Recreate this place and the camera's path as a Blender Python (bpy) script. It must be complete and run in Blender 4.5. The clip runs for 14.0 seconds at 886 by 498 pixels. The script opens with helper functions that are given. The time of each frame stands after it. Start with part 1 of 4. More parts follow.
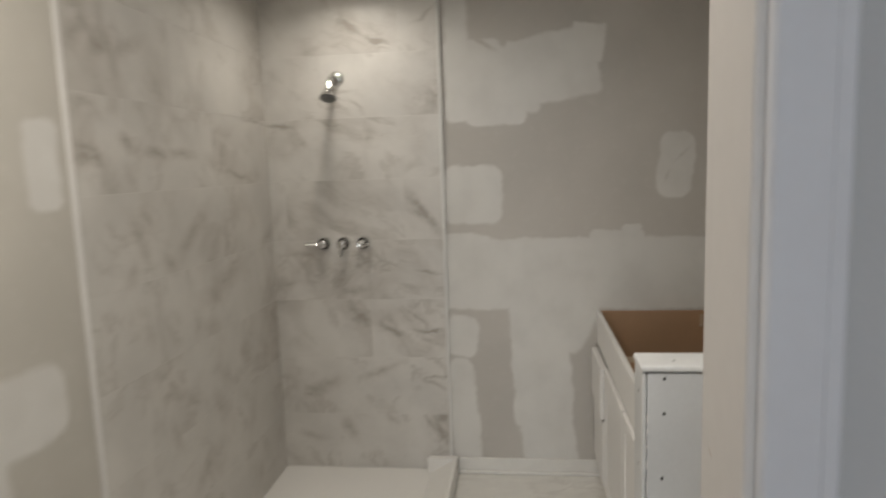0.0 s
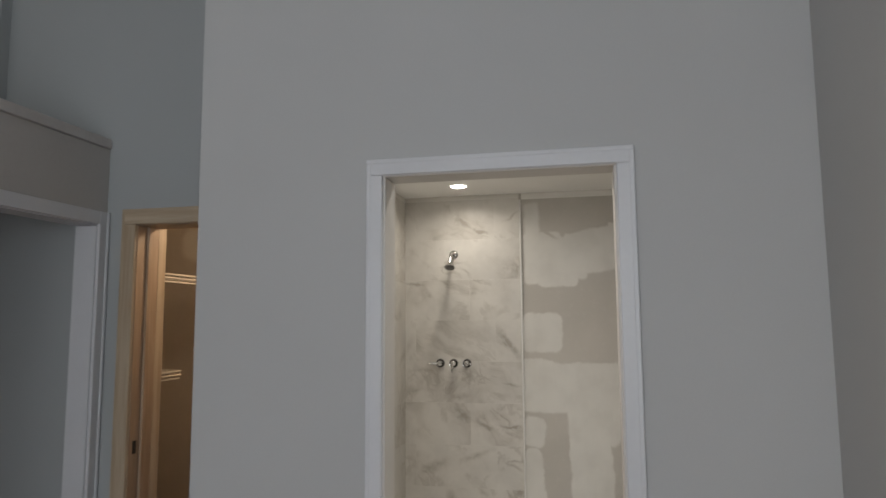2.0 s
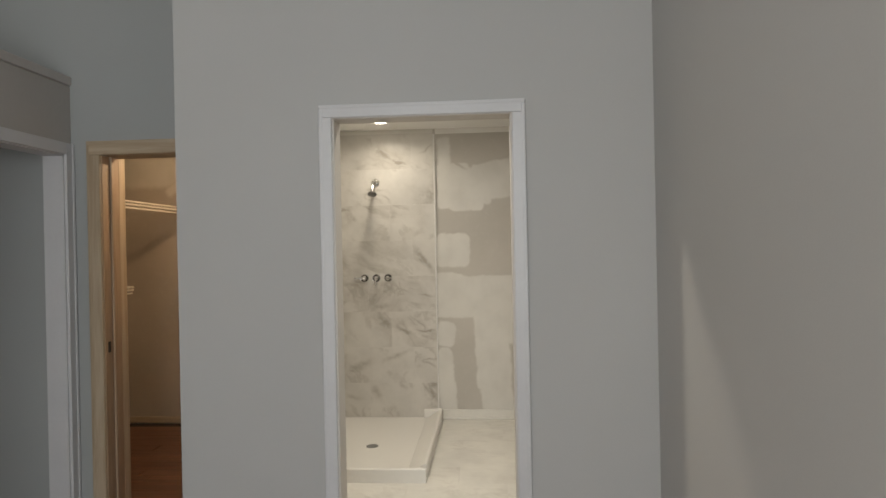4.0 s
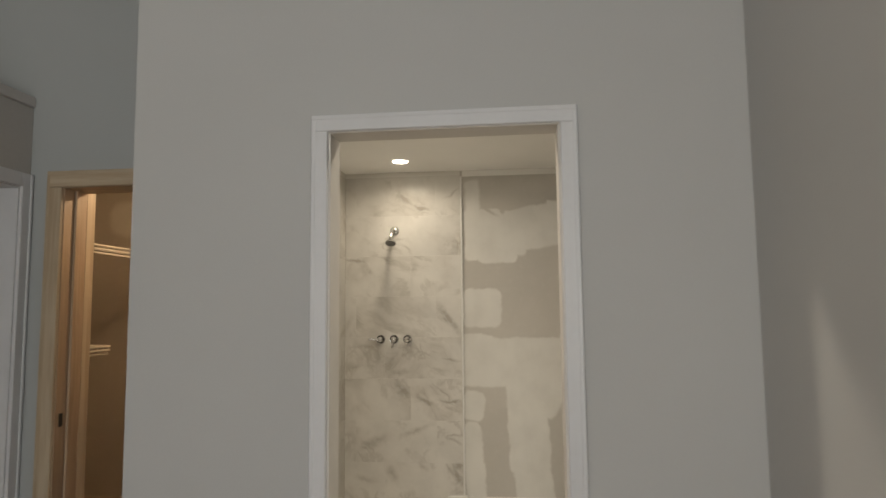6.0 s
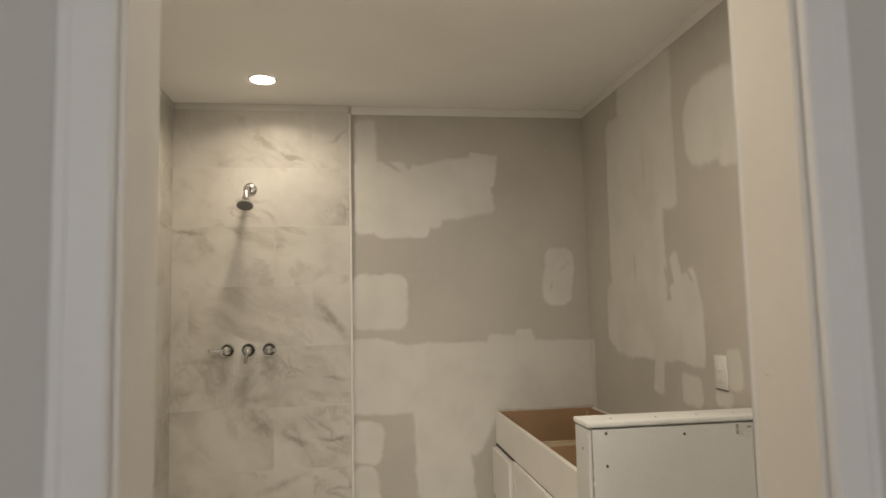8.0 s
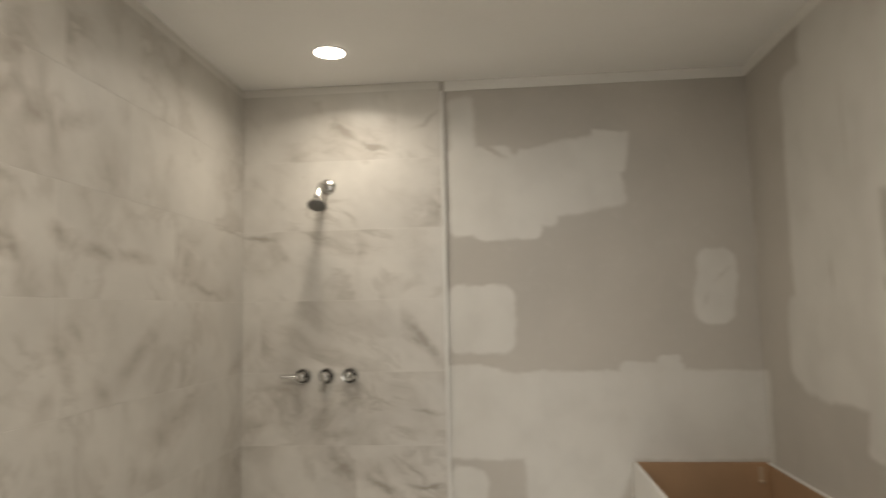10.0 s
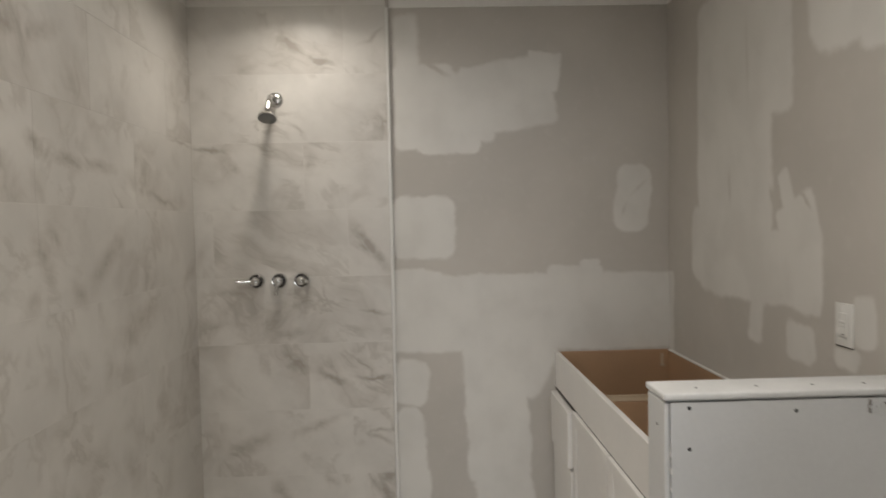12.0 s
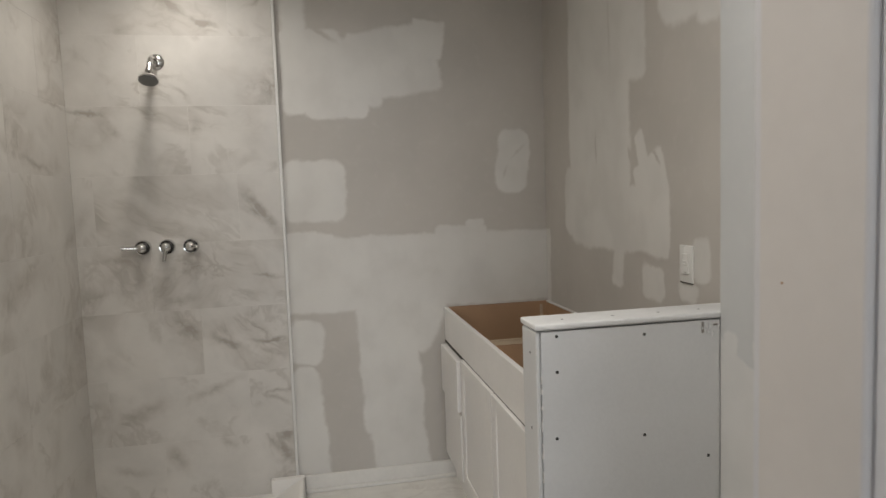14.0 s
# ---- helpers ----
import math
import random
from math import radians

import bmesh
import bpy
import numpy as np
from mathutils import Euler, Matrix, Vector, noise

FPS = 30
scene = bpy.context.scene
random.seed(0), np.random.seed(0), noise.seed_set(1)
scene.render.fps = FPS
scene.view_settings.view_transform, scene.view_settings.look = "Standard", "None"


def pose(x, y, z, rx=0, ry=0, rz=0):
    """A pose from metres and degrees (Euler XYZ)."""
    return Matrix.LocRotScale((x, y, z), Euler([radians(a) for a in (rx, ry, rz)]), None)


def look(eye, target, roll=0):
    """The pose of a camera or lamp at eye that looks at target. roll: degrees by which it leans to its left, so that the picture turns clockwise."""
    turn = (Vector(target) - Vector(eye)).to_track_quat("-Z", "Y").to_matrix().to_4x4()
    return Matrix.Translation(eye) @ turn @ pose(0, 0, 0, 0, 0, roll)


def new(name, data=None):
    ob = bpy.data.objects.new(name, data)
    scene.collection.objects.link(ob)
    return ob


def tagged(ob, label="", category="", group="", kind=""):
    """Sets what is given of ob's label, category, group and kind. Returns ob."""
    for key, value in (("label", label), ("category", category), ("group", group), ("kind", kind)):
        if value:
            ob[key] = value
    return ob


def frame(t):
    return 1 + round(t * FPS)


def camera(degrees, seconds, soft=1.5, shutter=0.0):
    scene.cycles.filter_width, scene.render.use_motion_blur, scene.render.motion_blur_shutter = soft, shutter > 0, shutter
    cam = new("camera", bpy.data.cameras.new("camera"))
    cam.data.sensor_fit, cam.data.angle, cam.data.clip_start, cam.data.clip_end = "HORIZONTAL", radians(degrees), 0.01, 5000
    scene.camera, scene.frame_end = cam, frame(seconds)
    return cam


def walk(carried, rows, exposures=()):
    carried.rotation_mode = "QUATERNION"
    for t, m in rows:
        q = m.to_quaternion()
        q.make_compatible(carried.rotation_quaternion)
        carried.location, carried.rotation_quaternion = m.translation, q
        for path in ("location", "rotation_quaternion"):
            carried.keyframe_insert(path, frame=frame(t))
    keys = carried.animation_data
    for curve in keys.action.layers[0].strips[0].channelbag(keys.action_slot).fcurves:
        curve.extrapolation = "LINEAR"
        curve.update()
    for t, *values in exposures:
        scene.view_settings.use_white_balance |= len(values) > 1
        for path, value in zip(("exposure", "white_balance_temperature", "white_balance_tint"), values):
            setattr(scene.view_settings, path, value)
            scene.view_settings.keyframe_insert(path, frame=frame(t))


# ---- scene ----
cam = camera(68.4, 14.0, soft=1.5, shutter=0.5)
PATH = [
    (0, (0.046, 0.301, 1.579), (-0.194, 2.27, 1.325), -1.9),
    (0.5, (0.093, -0.119, 1.5), (-0.365, 1.819, 1.32), -0.6),
    (1, (0.11, -0.518, 1.477), (-0.2, 1.456, 1.551), -0.7),
    (1.5, (0.139, -0.958, 1.536), (-0.243, 0.996, 1.725), -0.5),
    (2, (0.105, -1.337, 1.538), (-0.309, 0.609, 1.75), -0.4),
    (2.5, (0.162, -1.614, 1.509), (-0.237, 0.34, 1.665), -0.6),
    (2.7, (0.172, -1.71, 1.498), (-0.195, 0.255, 1.557), -0.8),
    (4.8, (0.084, -2.047, 1.434), (-0.001, -0.048, 1.425), -1.4),
    (5, (0.1, -1.975, 1.429), (0.002, 0.021, 1.498), -1.3),
    (5.5, (0.155, -1.687, 1.433), (-0.059, 0.295, 1.595), -1.0),
    (6, (0.072, -1.337, 1.418), (-0.151, 0.642, 1.605), -0.6),
    (6.5, (-0.03, -0.934, 1.422), (-0.155, 1.053, 1.619), -0.7),
    (7, (-0.151, -0.54, 1.427), (-0.195, 1.45, 1.62), -0.9),
    (7.5, (-0.295, -0.215, 1.42), (-0.12, 1.77, 1.595), -1.4),
    (7.7, (-0.334, -0.087, 1.402), (-0.061, 1.887, 1.577), -1.3),
    (9.8, (-0.077, 0.75, 1.519), (-0.089, 2.745, 1.664), -1.5),
    (10, (-0.093, 0.745, 1.471), (-0.272, 2.728, 1.659), -1.2),
    (10.5, (-0.08, 0.747, 1.494), (-0.409, 2.711, 1.688), -0.5),
    (11, (-0.08, 0.734, 1.485), (-0.396, 2.7, 1.668), -0.5),
    (11.4, (-0.109, 0.653, 1.467), (-0.313, 2.642, 1.512), -0.4),
    (11.5, (-0.109, 0.633, 1.459), (-0.283, 2.626, 1.477), -0.7),
    (12, (-0.176, 0.527, 1.447), (-0.126, 2.525, 1.37), -1.2),
    (12.5, (-0.208, 0.498, 1.447), (0.016, 2.481, 1.307), -1.6),
    (13, (-0.208, 0.472, 1.394), (0.098, 2.441, 1.227), -1.7),
    (13.5, (-0.204, 0.468, 1.383), (0.187, 2.421, 1.209), -1.6),
    (14, (-0.18, 0.4, 1.394), (0.193, 2.358, 1.229), -2.0),
]
EXPOSURES = [
    (0.0, -0.12, 6400, 10),
    (1.5, -0.16, 6450, 10),
    (2.7, 0.0, 6700, 10),
    (5.0, 0.14, 7250, 8),
    (6.0, 0.0, 7400, 9),
    (7.0, -0.08, 7450, 9),
    (7.7, -0.04, 7550, 10),
    (10.0, 0.03, 6950, 10),
    (10.5, -0.1, 6850, 10),
    (11.0, -0.13, 6700, 10),
    (12.0, -0.12, 6400, 11),
    (14.0, -0.08, 6250, 11),
]
walk(cam, [(t, look(eye, target, roll)) for t, eye, target, roll in PATH], EXPOSURES)

# ---- world and lights ----
world = bpy.data.worlds.new("sky")
scene.world = world
world.use_nodes = True
sky = world.node_tree.nodes.new("ShaderNodeTexSky")
sky.sky_type, sky.sun_disc = "NISHITA", False
sky.sun_elevation, sky.sun_rotation = radians(28), radians(200)
world.node_tree.nodes["Background"].inputs["Strength"].default_value = 0.1
world.node_tree.links.new(sky.outputs[0], world.node_tree.nodes["Background"].inputs["Color"])

CEIL = 2.465          # bathroom ceiling
HIGH = 3.7            # bedroom ceiling
LAMP = (-0.727, 3.111)
CAN2 = (-0.62, 1.30)
# third lamp: a guessed place on the unseen part of the ceiling
FILL_CAN = (0.30, 1.34)


def area(name, m, sx, sy, watts, colour):
    d = bpy.data.lights.new(name, "AREA")
    d.shape, d.size, d.size_y, d.energy, d.color = "RECTANGLE", sx, sy, watts, colour
    ob = new(name, d)
    ob.matrix_world = m
    return ob


def disc(name, at, watts, colour, spread):
    d = bpy.data.lights.new(name, "AREA")
    d.shape, d.size, d.energy, d.color, d.spread = "DISK", 0.1, watts, colour, radians(spread)
    ob = new(name, d)
    ob.matrix_world = look(at, (at[0], at[1] + 0.001, at[2] - 1))
    return ob


# added daylight from the left, to brighten the right bedroom wall
area("added_daylight_side", look((-4.37, -2.225, 1.6), (0.8, -1.7, 1.5)), 0.98, 1.6, 21, (1.0, 0.95, 0.88))
area("window_daylight", look((-0.55, -4.32, 1.6), (-0.55, 0, 1.6)), 2.4, 1.6, 82, (0.86, 0.93, 1.0))
disc("shower_lamp_light", (LAMP[0], LAMP[1], CEIL - 0.008), 3.7, (1.0, 0.93, 0.82), 150)
disc("entry_lamp_light", (CAN2[0], CAN2[1], CEIL - 0.008), 13.6, (1.0, 0.925, 0.82), 178)
# added fill, lifts the left door lining and the vanity side
disc("added_fill_lamp_light", (FILL_CAN[0], FILL_CAN[1], CEIL - 0.008), 8.5, (0.98, 0.95, 0.88), 178)
bulb = bpy.data.lights.new("closet_bulb_light", "POINT")
bulb.energy, bulb.color, bulb.shadow_soft_size = 25, (1.0, 0.76, 0.52), 0.06
new("closet_bulb_light", bulb).location = (-1.50, 2.30, 2.30)

# ---- materials ----


def shader(name):
    m = bpy.data.materials.new(name)
    m.use_nodes = True
    nt = m.node_tree
    return m, nt, nt.nodes["Principled BSDF"]


def node(nt, kind, **inputs):
    n = nt.nodes.new("ShaderNode" + kind)
    for key, value in inputs.items():
        k = key.replace("_", " ")
        if isinstance(value, bpy.types.NodeSocket):
            nt.links.new(value, n.inputs[k])
        else:
            n.inputs[k].default_value = value
    return n


def maths(nt, op, a, b=0.0):
    n = nt.nodes.new("ShaderNodeMath")
    n.operation = op
    for i, v in enumerate((a, b)):
        if isinstance(v, bpy.types.NodeSocket):
            nt.links.new(v, n.inputs[i])
        else:
            n.inputs[i].default_value = v
    return n.outputs[0]


def vmaths(nt, op, a, b=(0, 0, 0)):
    n = nt.nodes.new("ShaderNodeVectorMath")
    n.operation = op
    for i, v in enumerate((a, b)):
        if isinstance(v, bpy.types.NodeSocket):
            nt.links.new(v, n.inputs[i])
        else:
            n.inputs[i].default_value = v
    return n.outputs["Value"] if op == "LENGTH" else n.outputs[0]


def mix(nt, fac, a, b):
    n = nt.nodes.new("ShaderNodeMix")
    n.data_type = "RGBA"
    for key, v in ((0, fac), (6, a), (7, b)):
        if isinstance(v, bpy.types.NodeSocket):
            nt.links.new(v, n.inputs[key])
        elif key:
            n.inputs[key].default_value = (*v, 1)
        else:
            n.inputs[key].default_value = v
    return n.outputs[2]


def ramp(nt, v, lo, hi, a=0.0, b=1.0):
    n = nt.nodes.new("ShaderNodeMapRange")
    n.interpolation_type = "SMOOTHSTEP"
    nt.links.new(v, n.inputs[0])
    for i, x in enumerate((lo, hi, a, b)):
        n.inputs[1 + i].default_value = x
    return n.outputs[0]


def place(nt, kind="Object"):
    return nt.nodes.new("ShaderNodeTexCoord").outputs[kind]


def bumped(nt, bsdf, height, strength, distance=0.002):
    n = node(nt, "Bump", Strength=strength, Distance=distance, Height=height)
    nt.links.new(n.outputs[0], bsdf.inputs["Normal"])


def plain(name, base, rough=0.6, metal=0.0, var=0.07, scale=3.0, grain=60.0, bump=0.15):
    """A surface with broad stains, fine grain and relief."""
    m, nt, b = shader(name)
    at = place(nt)
    broad = node(nt, "TexNoise", Vector=at, Scale=scale, Detail=4.0).outputs[0]
    fine = node(nt, "TexNoise", Vector=at, Scale=grain, Detail=3.0).outputs[0]
    f = maths(nt, "ADD", maths(nt, "MULTIPLY", broad, 0.7), maths(nt, "MULTIPLY", fine, 0.3))
    f = ramp(nt, f, 0.3, 0.7)
    lo = tuple(c * (1 - var) for c in base)
    hi = tuple(min(1, c * (1 + var)) for c in base)
    nt.links.new(mix(nt, f, lo, hi), b.inputs["Base Color"])
    nt.links.new(ramp(nt, broad, 0.3, 0.7, rough - 0.06, min(1, rough + 0.06)), b.inputs["Roughness"])
    b.inputs["Metallic"].default_value = metal
    if bump:
        bumped(nt, b, fine, bump)
    return m


def turned(nt, p, u, z, angle, su=1.0, sz=1.0):
    """Flat coordinates moved to (u, z), turned by angle degrees and divided by (su, sz)."""
    n = nt.nodes.new("ShaderNodeMapping")
    n.vector_type = "TEXTURE"
    nt.links.new(p, n.inputs["Vector"])
    n.inputs["Location"].default_value = (u, z, 0)
    n.inputs["Rotation"].default_value = (0, 0, radians(angle))
    n.inputs["Scale"].default_value = (su, sz, 1)
    return n.outputs[0]


def flat_place(nt, at, axis):
    sep = nt.nodes.new("ShaderNodeSeparateXYZ")
    nt.links.new(at, sep.inputs[0])
    com = nt.nodes.new("ShaderNodeCombineXYZ")
    nt.links.new(sep.outputs[axis], com.inputs[0])
    nt.links.new(sep.outputs["Z"], com.inputs[1])
    return com.outputs[0]


def wandering(nt, at, flat, scale, amount, detail=4.0, rough=0.5):
    warp = node(nt, "TexNoise", Vector=at, Scale=scale, Detail=detail, Roughness=rough).outputs["Color"]
    warp = vmaths(nt, "MULTIPLY", vmaths(nt, "SUBTRACT", warp, (0.5, 0.5, 0.5)), (amount * 2, amount * 2, 0))
    return vmaths(nt, "MULTIPLY", vmaths(nt, "ADD", flat, warp), (1, 1, 0))


def strokes(nt, p, rows):
    """Soft long spots of (centre u, centre z, half length, half width, angle, strength)."""
    total = None
    for u, z, a, w, angle, k in rows:
        g = nt.nodes.new("ShaderNodeTexGradient")
        g.gradient_type = "SPHERICAL"
        nt.links.new(turned(nt, p, u, z, angle, a, w), g.inputs[0])
        v = maths(nt, "MULTIPLY", g.outputs["Fac"], k)
        total = v if total is None else maths(nt, "MAXIMUM", total, v)
    return total


def boarded(name, axis, patches, base, mud, wander=0.028, bare=()):
    """Drywall with trowelled joint compound: patches of (centre u, centre z, half width, half height, corner, angle, feather); bare: strokes scraped off again."""
    m, nt, b = shader(name)
    at = place(nt)
    flat = flat_place(nt, at, axis)
    p = wandering(nt, at, flat, 4.0, wander * 0.8, 2.0, 0.5)
    p = wandering(nt, at, p, 17.0, wander * 0.6, 5.0, 0.6)
    total = None
    for u, z, hu, hz, r, angle, soft in patches:
        q = vmaths(nt, "ABSOLUTE", turned(nt, p, u, z, angle))
        q = vmaths(nt, "MAXIMUM", vmaths(nt, "SUBTRACT", q, (hu - r, hz - r, 0)), (0, 0, 0))
        k = ramp(nt, vmaths(nt, "LENGTH", q), r + soft, r - soft * 0.6)
        total = k if total is None else maths(nt, "MAXIMUM", total, k)
    if bare:
        total = maths(nt, "MULTIPLY", total, maths(nt, "SUBTRACT", 1.0, ramp(nt, strokes(nt, p, bare), 0.0, 0.6)))
    broad = node(nt, "TexNoise", Vector=at, Scale=2.2, Detail=4.0).outputs[0]
    sweep = node(nt, "TexNoise", Vector=vmaths(nt, "MULTIPLY", at, (6, 6, 5)), Scale=1.0, Detail=5.0, Roughness=0.5).outputs[0]
    fine = node(nt, "TexNoise", Vector=at, Scale=140.0, Detail=2.0).outputs[0]
    dust = node(nt, "TexNoise", Vector=at, Scale=24.0, Detail=4.0).outputs[0]
    thin = maths(nt, "MULTIPLY", total, ramp(nt, sweep, 0.3, 0.55, 0.88, 1.0))
    grey = mix(nt, ramp(nt, broad, 0.3, 0.7), tuple(c * 0.95 for c in base), tuple(c * 1.04 for c in base))
    grey = mix(nt, ramp(nt, dust, 0.5, 0.8, 0.0, 0.12), grey, mud)
    white = mix(nt, ramp(nt, sweep, 0.3, 0.7), tuple(c * 0.96 for c in mud), tuple(c * 1.02 for c in mud))
    nt.links.new(mix(nt, thin, grey, white), b.inputs["Base Color"])
    b.inputs["Roughness"].default_value = 0.82
    height = maths(nt, "ADD", maths(nt, "MULTIPLY", total, 0.6), maths(nt, "MULTIPLY", fine, 0.12))
    height = maths(nt, "ADD", height, maths(nt, "MULTIPLY", maths(nt, "MULTIPLY", sweep, total), 0.5))
    bumped(nt, b, height, 0.35, 0.003)
    return m


def marble(name, base, vein, rough, axis, lean, smear=0.0, along="X", veins=()):
    """Printed marble: clouds and faint veins that differ from tile to tile, and the strong veins given as strokes."""
    m, nt, b = shader(name)
    info = nt.nodes.new("ShaderNodeObjectInfo")
    rnd = info.outputs["Random"]
    off = node(nt, "CombineXYZ", X=maths(nt, "MULTIPLY", rnd, 31.0), Y=maths(nt, "MULTIPLY", rnd, 17.0), Z=maths(nt, "MULTIPLY", rnd, 53.0)).outputs[0]
    at = vmaths(nt, "ADD", place(nt), off)
    spin = nt.nodes.new("ShaderNodeVectorRotate")
    spin.rotation_type = axis
    nt.links.new(at, spin.inputs["Vector"])
    swing = maths(nt, "FRACT", maths(nt, "MULTIPLY", rnd, 7.3))
    nt.links.new(maths(nt, "ADD", maths(nt, "MULTIPLY", swing, 1.0), lean), spin.inputs["Angle"])
    p = vmaths(nt, "MULTIPLY", spin.outputs[0], (0.85, 0.85, 1.35) if axis != "Z_AXIS" else (0.8, 1.6, 1.0))
    drift = node(nt, "TexNoise", Vector=at, Scale=2.2, Detail=3.0).outputs["Color"]
    drift = vmaths(nt, "MULTIPLY", vmaths(nt, "SUBTRACT", drift, (0.5, 0.5, 0.5)), (0.45, 0.45, 0.45))
    p = vmaths(nt, "ADD", p, drift)
    n1 = node(nt, "TexNoise", Vector=p, Scale=1.5, Detail=6.0, Roughness=0.56, Distortion=0.5).outputs[0]
    n2 = node(nt, "TexNoise", Vector=p, Scale=4.2, Detail=6.0, Roughness=0.6, Distortion=0.4).outputs[0]
    n3 = node(nt, "TexNoise", Vector=at, Scale=2.3, Detail=3.0).outputs[0]
    n4 = node(nt, "TexNoise", Vector=at, Scale=4.1, Detail=3.0).outputs[0]
    ridge1 = maths(nt, "ABSOLUTE", maths(nt, "SUBTRACT", n1, 0.5))
    ridge2 = maths(nt, "ABSOLUTE", maths(nt, "SUBTRACT", n2, 0.48))
    v = maths(nt, "ADD", ramp(nt, ridge1, 0.013, 0.0, 0.0, 0.10), maths(nt, "MULTIPLY", ramp(nt, ridge1, 0.10, 0.0), 0.34))
    v = maths(nt, "MULTIPLY", v, ramp(nt, n3, 0.45, 0.62, 0.10, 1.0))
    w = maths(nt, "MULTIPLY", ramp(nt, ridge2, 0.07, 0.0), 0.34)
    v = maths(nt, "ADD", v, maths(nt, "MULTIPLY", w, ramp(nt, n4, 0.46, 0.62, 0.0, 1.0)))
    if veins:
        world_at = nt.nodes.new("ShaderNodeNewGeometry").outputs["Position"]
        q = wandering(nt, world_at, flat_place(nt, world_at, along), 9.0, 0.038, 6.0, 0.62)
        s = strokes(nt, q, veins)
        mottle = node(nt, "TexNoise", Vector=world_at, Scale=30.0, Detail=4.0, Roughness=0.6).outputs[0]
        core = maths(nt, "MULTIPLY", ramp(nt, s, 0.42, 0.85), 0.32)
        s = maths(nt, "ADD", maths(nt, "MULTIPLY", ramp(nt, s, 0.0, 0.65), 0.62), core)
        v = maths(nt, "ADD", v, maths(nt, "MULTIPLY", s, ramp(nt, mottle, 0.3, 0.65, 0.55, 1.05)))
    cloud = node(nt, "TexNoise", Vector=nt.nodes.new("ShaderNodeNewGeometry").outputs["Position"], Scale=3.4, Detail=6.0, Roughness=0.6).outputs[0]
    body = mix(nt, ramp(nt, cloud, 0.3, 0.7), tuple(c * 0.90 for c in base), tuple(c * 1.05 for c in base))
    colour = mix(nt, maths(nt, "MULTIPLY", v, 1.2), body, vein)
    if smear:
        dust = node(nt, "TexNoise", Vector=vmaths(nt, "MULTIPLY", place(nt), (2.2, 9.0, 1.0)), Scale=1.4, Detail=6.0, Roughness=0.65).outputs[0]
        colour = mix(nt, ramp(nt, dust, 0.52, 0.68, 0.0, smear), colour, (0.74, 0.72, 0.68))
    nt.links.new(colour, b.inputs["Base Color"])
    nt.links.new(ramp(nt, cloud, 0.3, 0.7, rough - 0.05, rough + 0.08), b.inputs["Roughness"])
    fine = node(nt, "TexNoise", Vector=at, Scale=90.0, Detail=2.0).outputs[0]
    bumped(nt, b, fine, 0.06)
    return m


def timber(name, light, dark, rough=0.5, axis=2, size=1.0):
    """Sawn wood with grain along one axis."""
    m, nt, b = shader(name)
    rnd = nt.nodes.new("ShaderNodeObjectInfo").outputs["Random"]
    stretch = [14.0 * size] * 3
    stretch[axis] = 0.9 * size
    p = vmaths(nt, "MULTIPLY", place(nt), tuple(stretch))
    p = vmaths(nt, "ADD", p, node(nt, "CombineXYZ", X=maths(nt, "MULTIPLY", rnd, 40.0), Y=maths(nt, "MULTIPLY", rnd, 23.0)).outputs[0])
    g1 = node(nt, "TexNoise", Vector=p, Scale=1.0, Detail=5.0, Distortion=1.1).outputs[0]
    g2 = node(nt, "TexNoise", Vector=p, Scale=4.5, Detail=4.0).outputs[0]
    g = maths(nt, "ADD", maths(nt, "MULTIPLY", g1, 0.65), maths(nt, "MULTIPLY", g2, 0.35))
    nt.links.new(mix(nt, ramp(nt, g, 0.36, 0.62), dark, light), b.inputs["Base Color"])
    b.inputs["Roughness"].default_value = rough
    bumped(nt, b, g2, 0.12)
    return m


def shining(name, colour, strength):
    m, nt, b = shader(name)
    b.inputs["Base Color"].default_value = (0.9, 0.9, 0.88, 1)
    b.inputs["Emission Color"].default_value = (*colour, 1)
    b.inputs["Emission Strength"].default_value = strength
    return m


BACK_MUD = [
    (-0.25, 2.25, 0.05, 0.125, 0.03, 0, 0.02), (-0.175, 1.98, 0.135, 0.185, 0.03, 0, 0.014), (0.03, 1.985, 0.11, 0.17, 0.03, 0, 0.014),
    (0.25, 2.03, 0.16, 0.155, 0.02, 9, 0.016), (0.365, 2.125, 0.075, 0.085, 0.01, -8, 0.012), (-0.07, 1.80, 0.14, 0.035, 0.03, 0, 0.012),
]
BACK_MUD_SPOTS = [
    (-0.185, 1.43, 0.135, 0.143, 0.055, 0, 0.014), (0.770, 1.55, 0.078, 0.148, 0.05, -3, 0.012), (0.565, 1.252, 0.045, 0.020, 0.02, 4, 0.010),
    (-0.26, 0.72, 0.078, 0.105, 0.045, -8, 0.014), (-0.26, 0.28, 0.070, 0.32, 0.06, 3, 0.014),
]
BACK_MUD_LOW = [
    (0.30, 1.035, 0.66, 0.172, 0.03, 0, 0.014), (0.50, 1.19, 0.13, 0.055, 0.03, -3, 0.012), (-0.23, 1.19, 0.12, 0.045, 0.03, -6, 0.012),
    (0.135, 0.62, 0.145, 0.36, 0.04, 2, 0.014), (0.165, 0.18, 0.13, 0.30, 0.04, 6, 0.014), (0.285, 0.80, 0.10, 0.14, 0.05, -24, 0.02),
]
BACK_BARE = [(0.735, 1.50, 0.055, 0.010, 75, 0.4), (0.80, 1.60, 0.085, 0.012, 42, 0.35), (-0.12, 2.15, 0.10, 0.02, -35, 0.7), (-0.03, 2.15, 0.035, 0.03, 60, 0.8)]
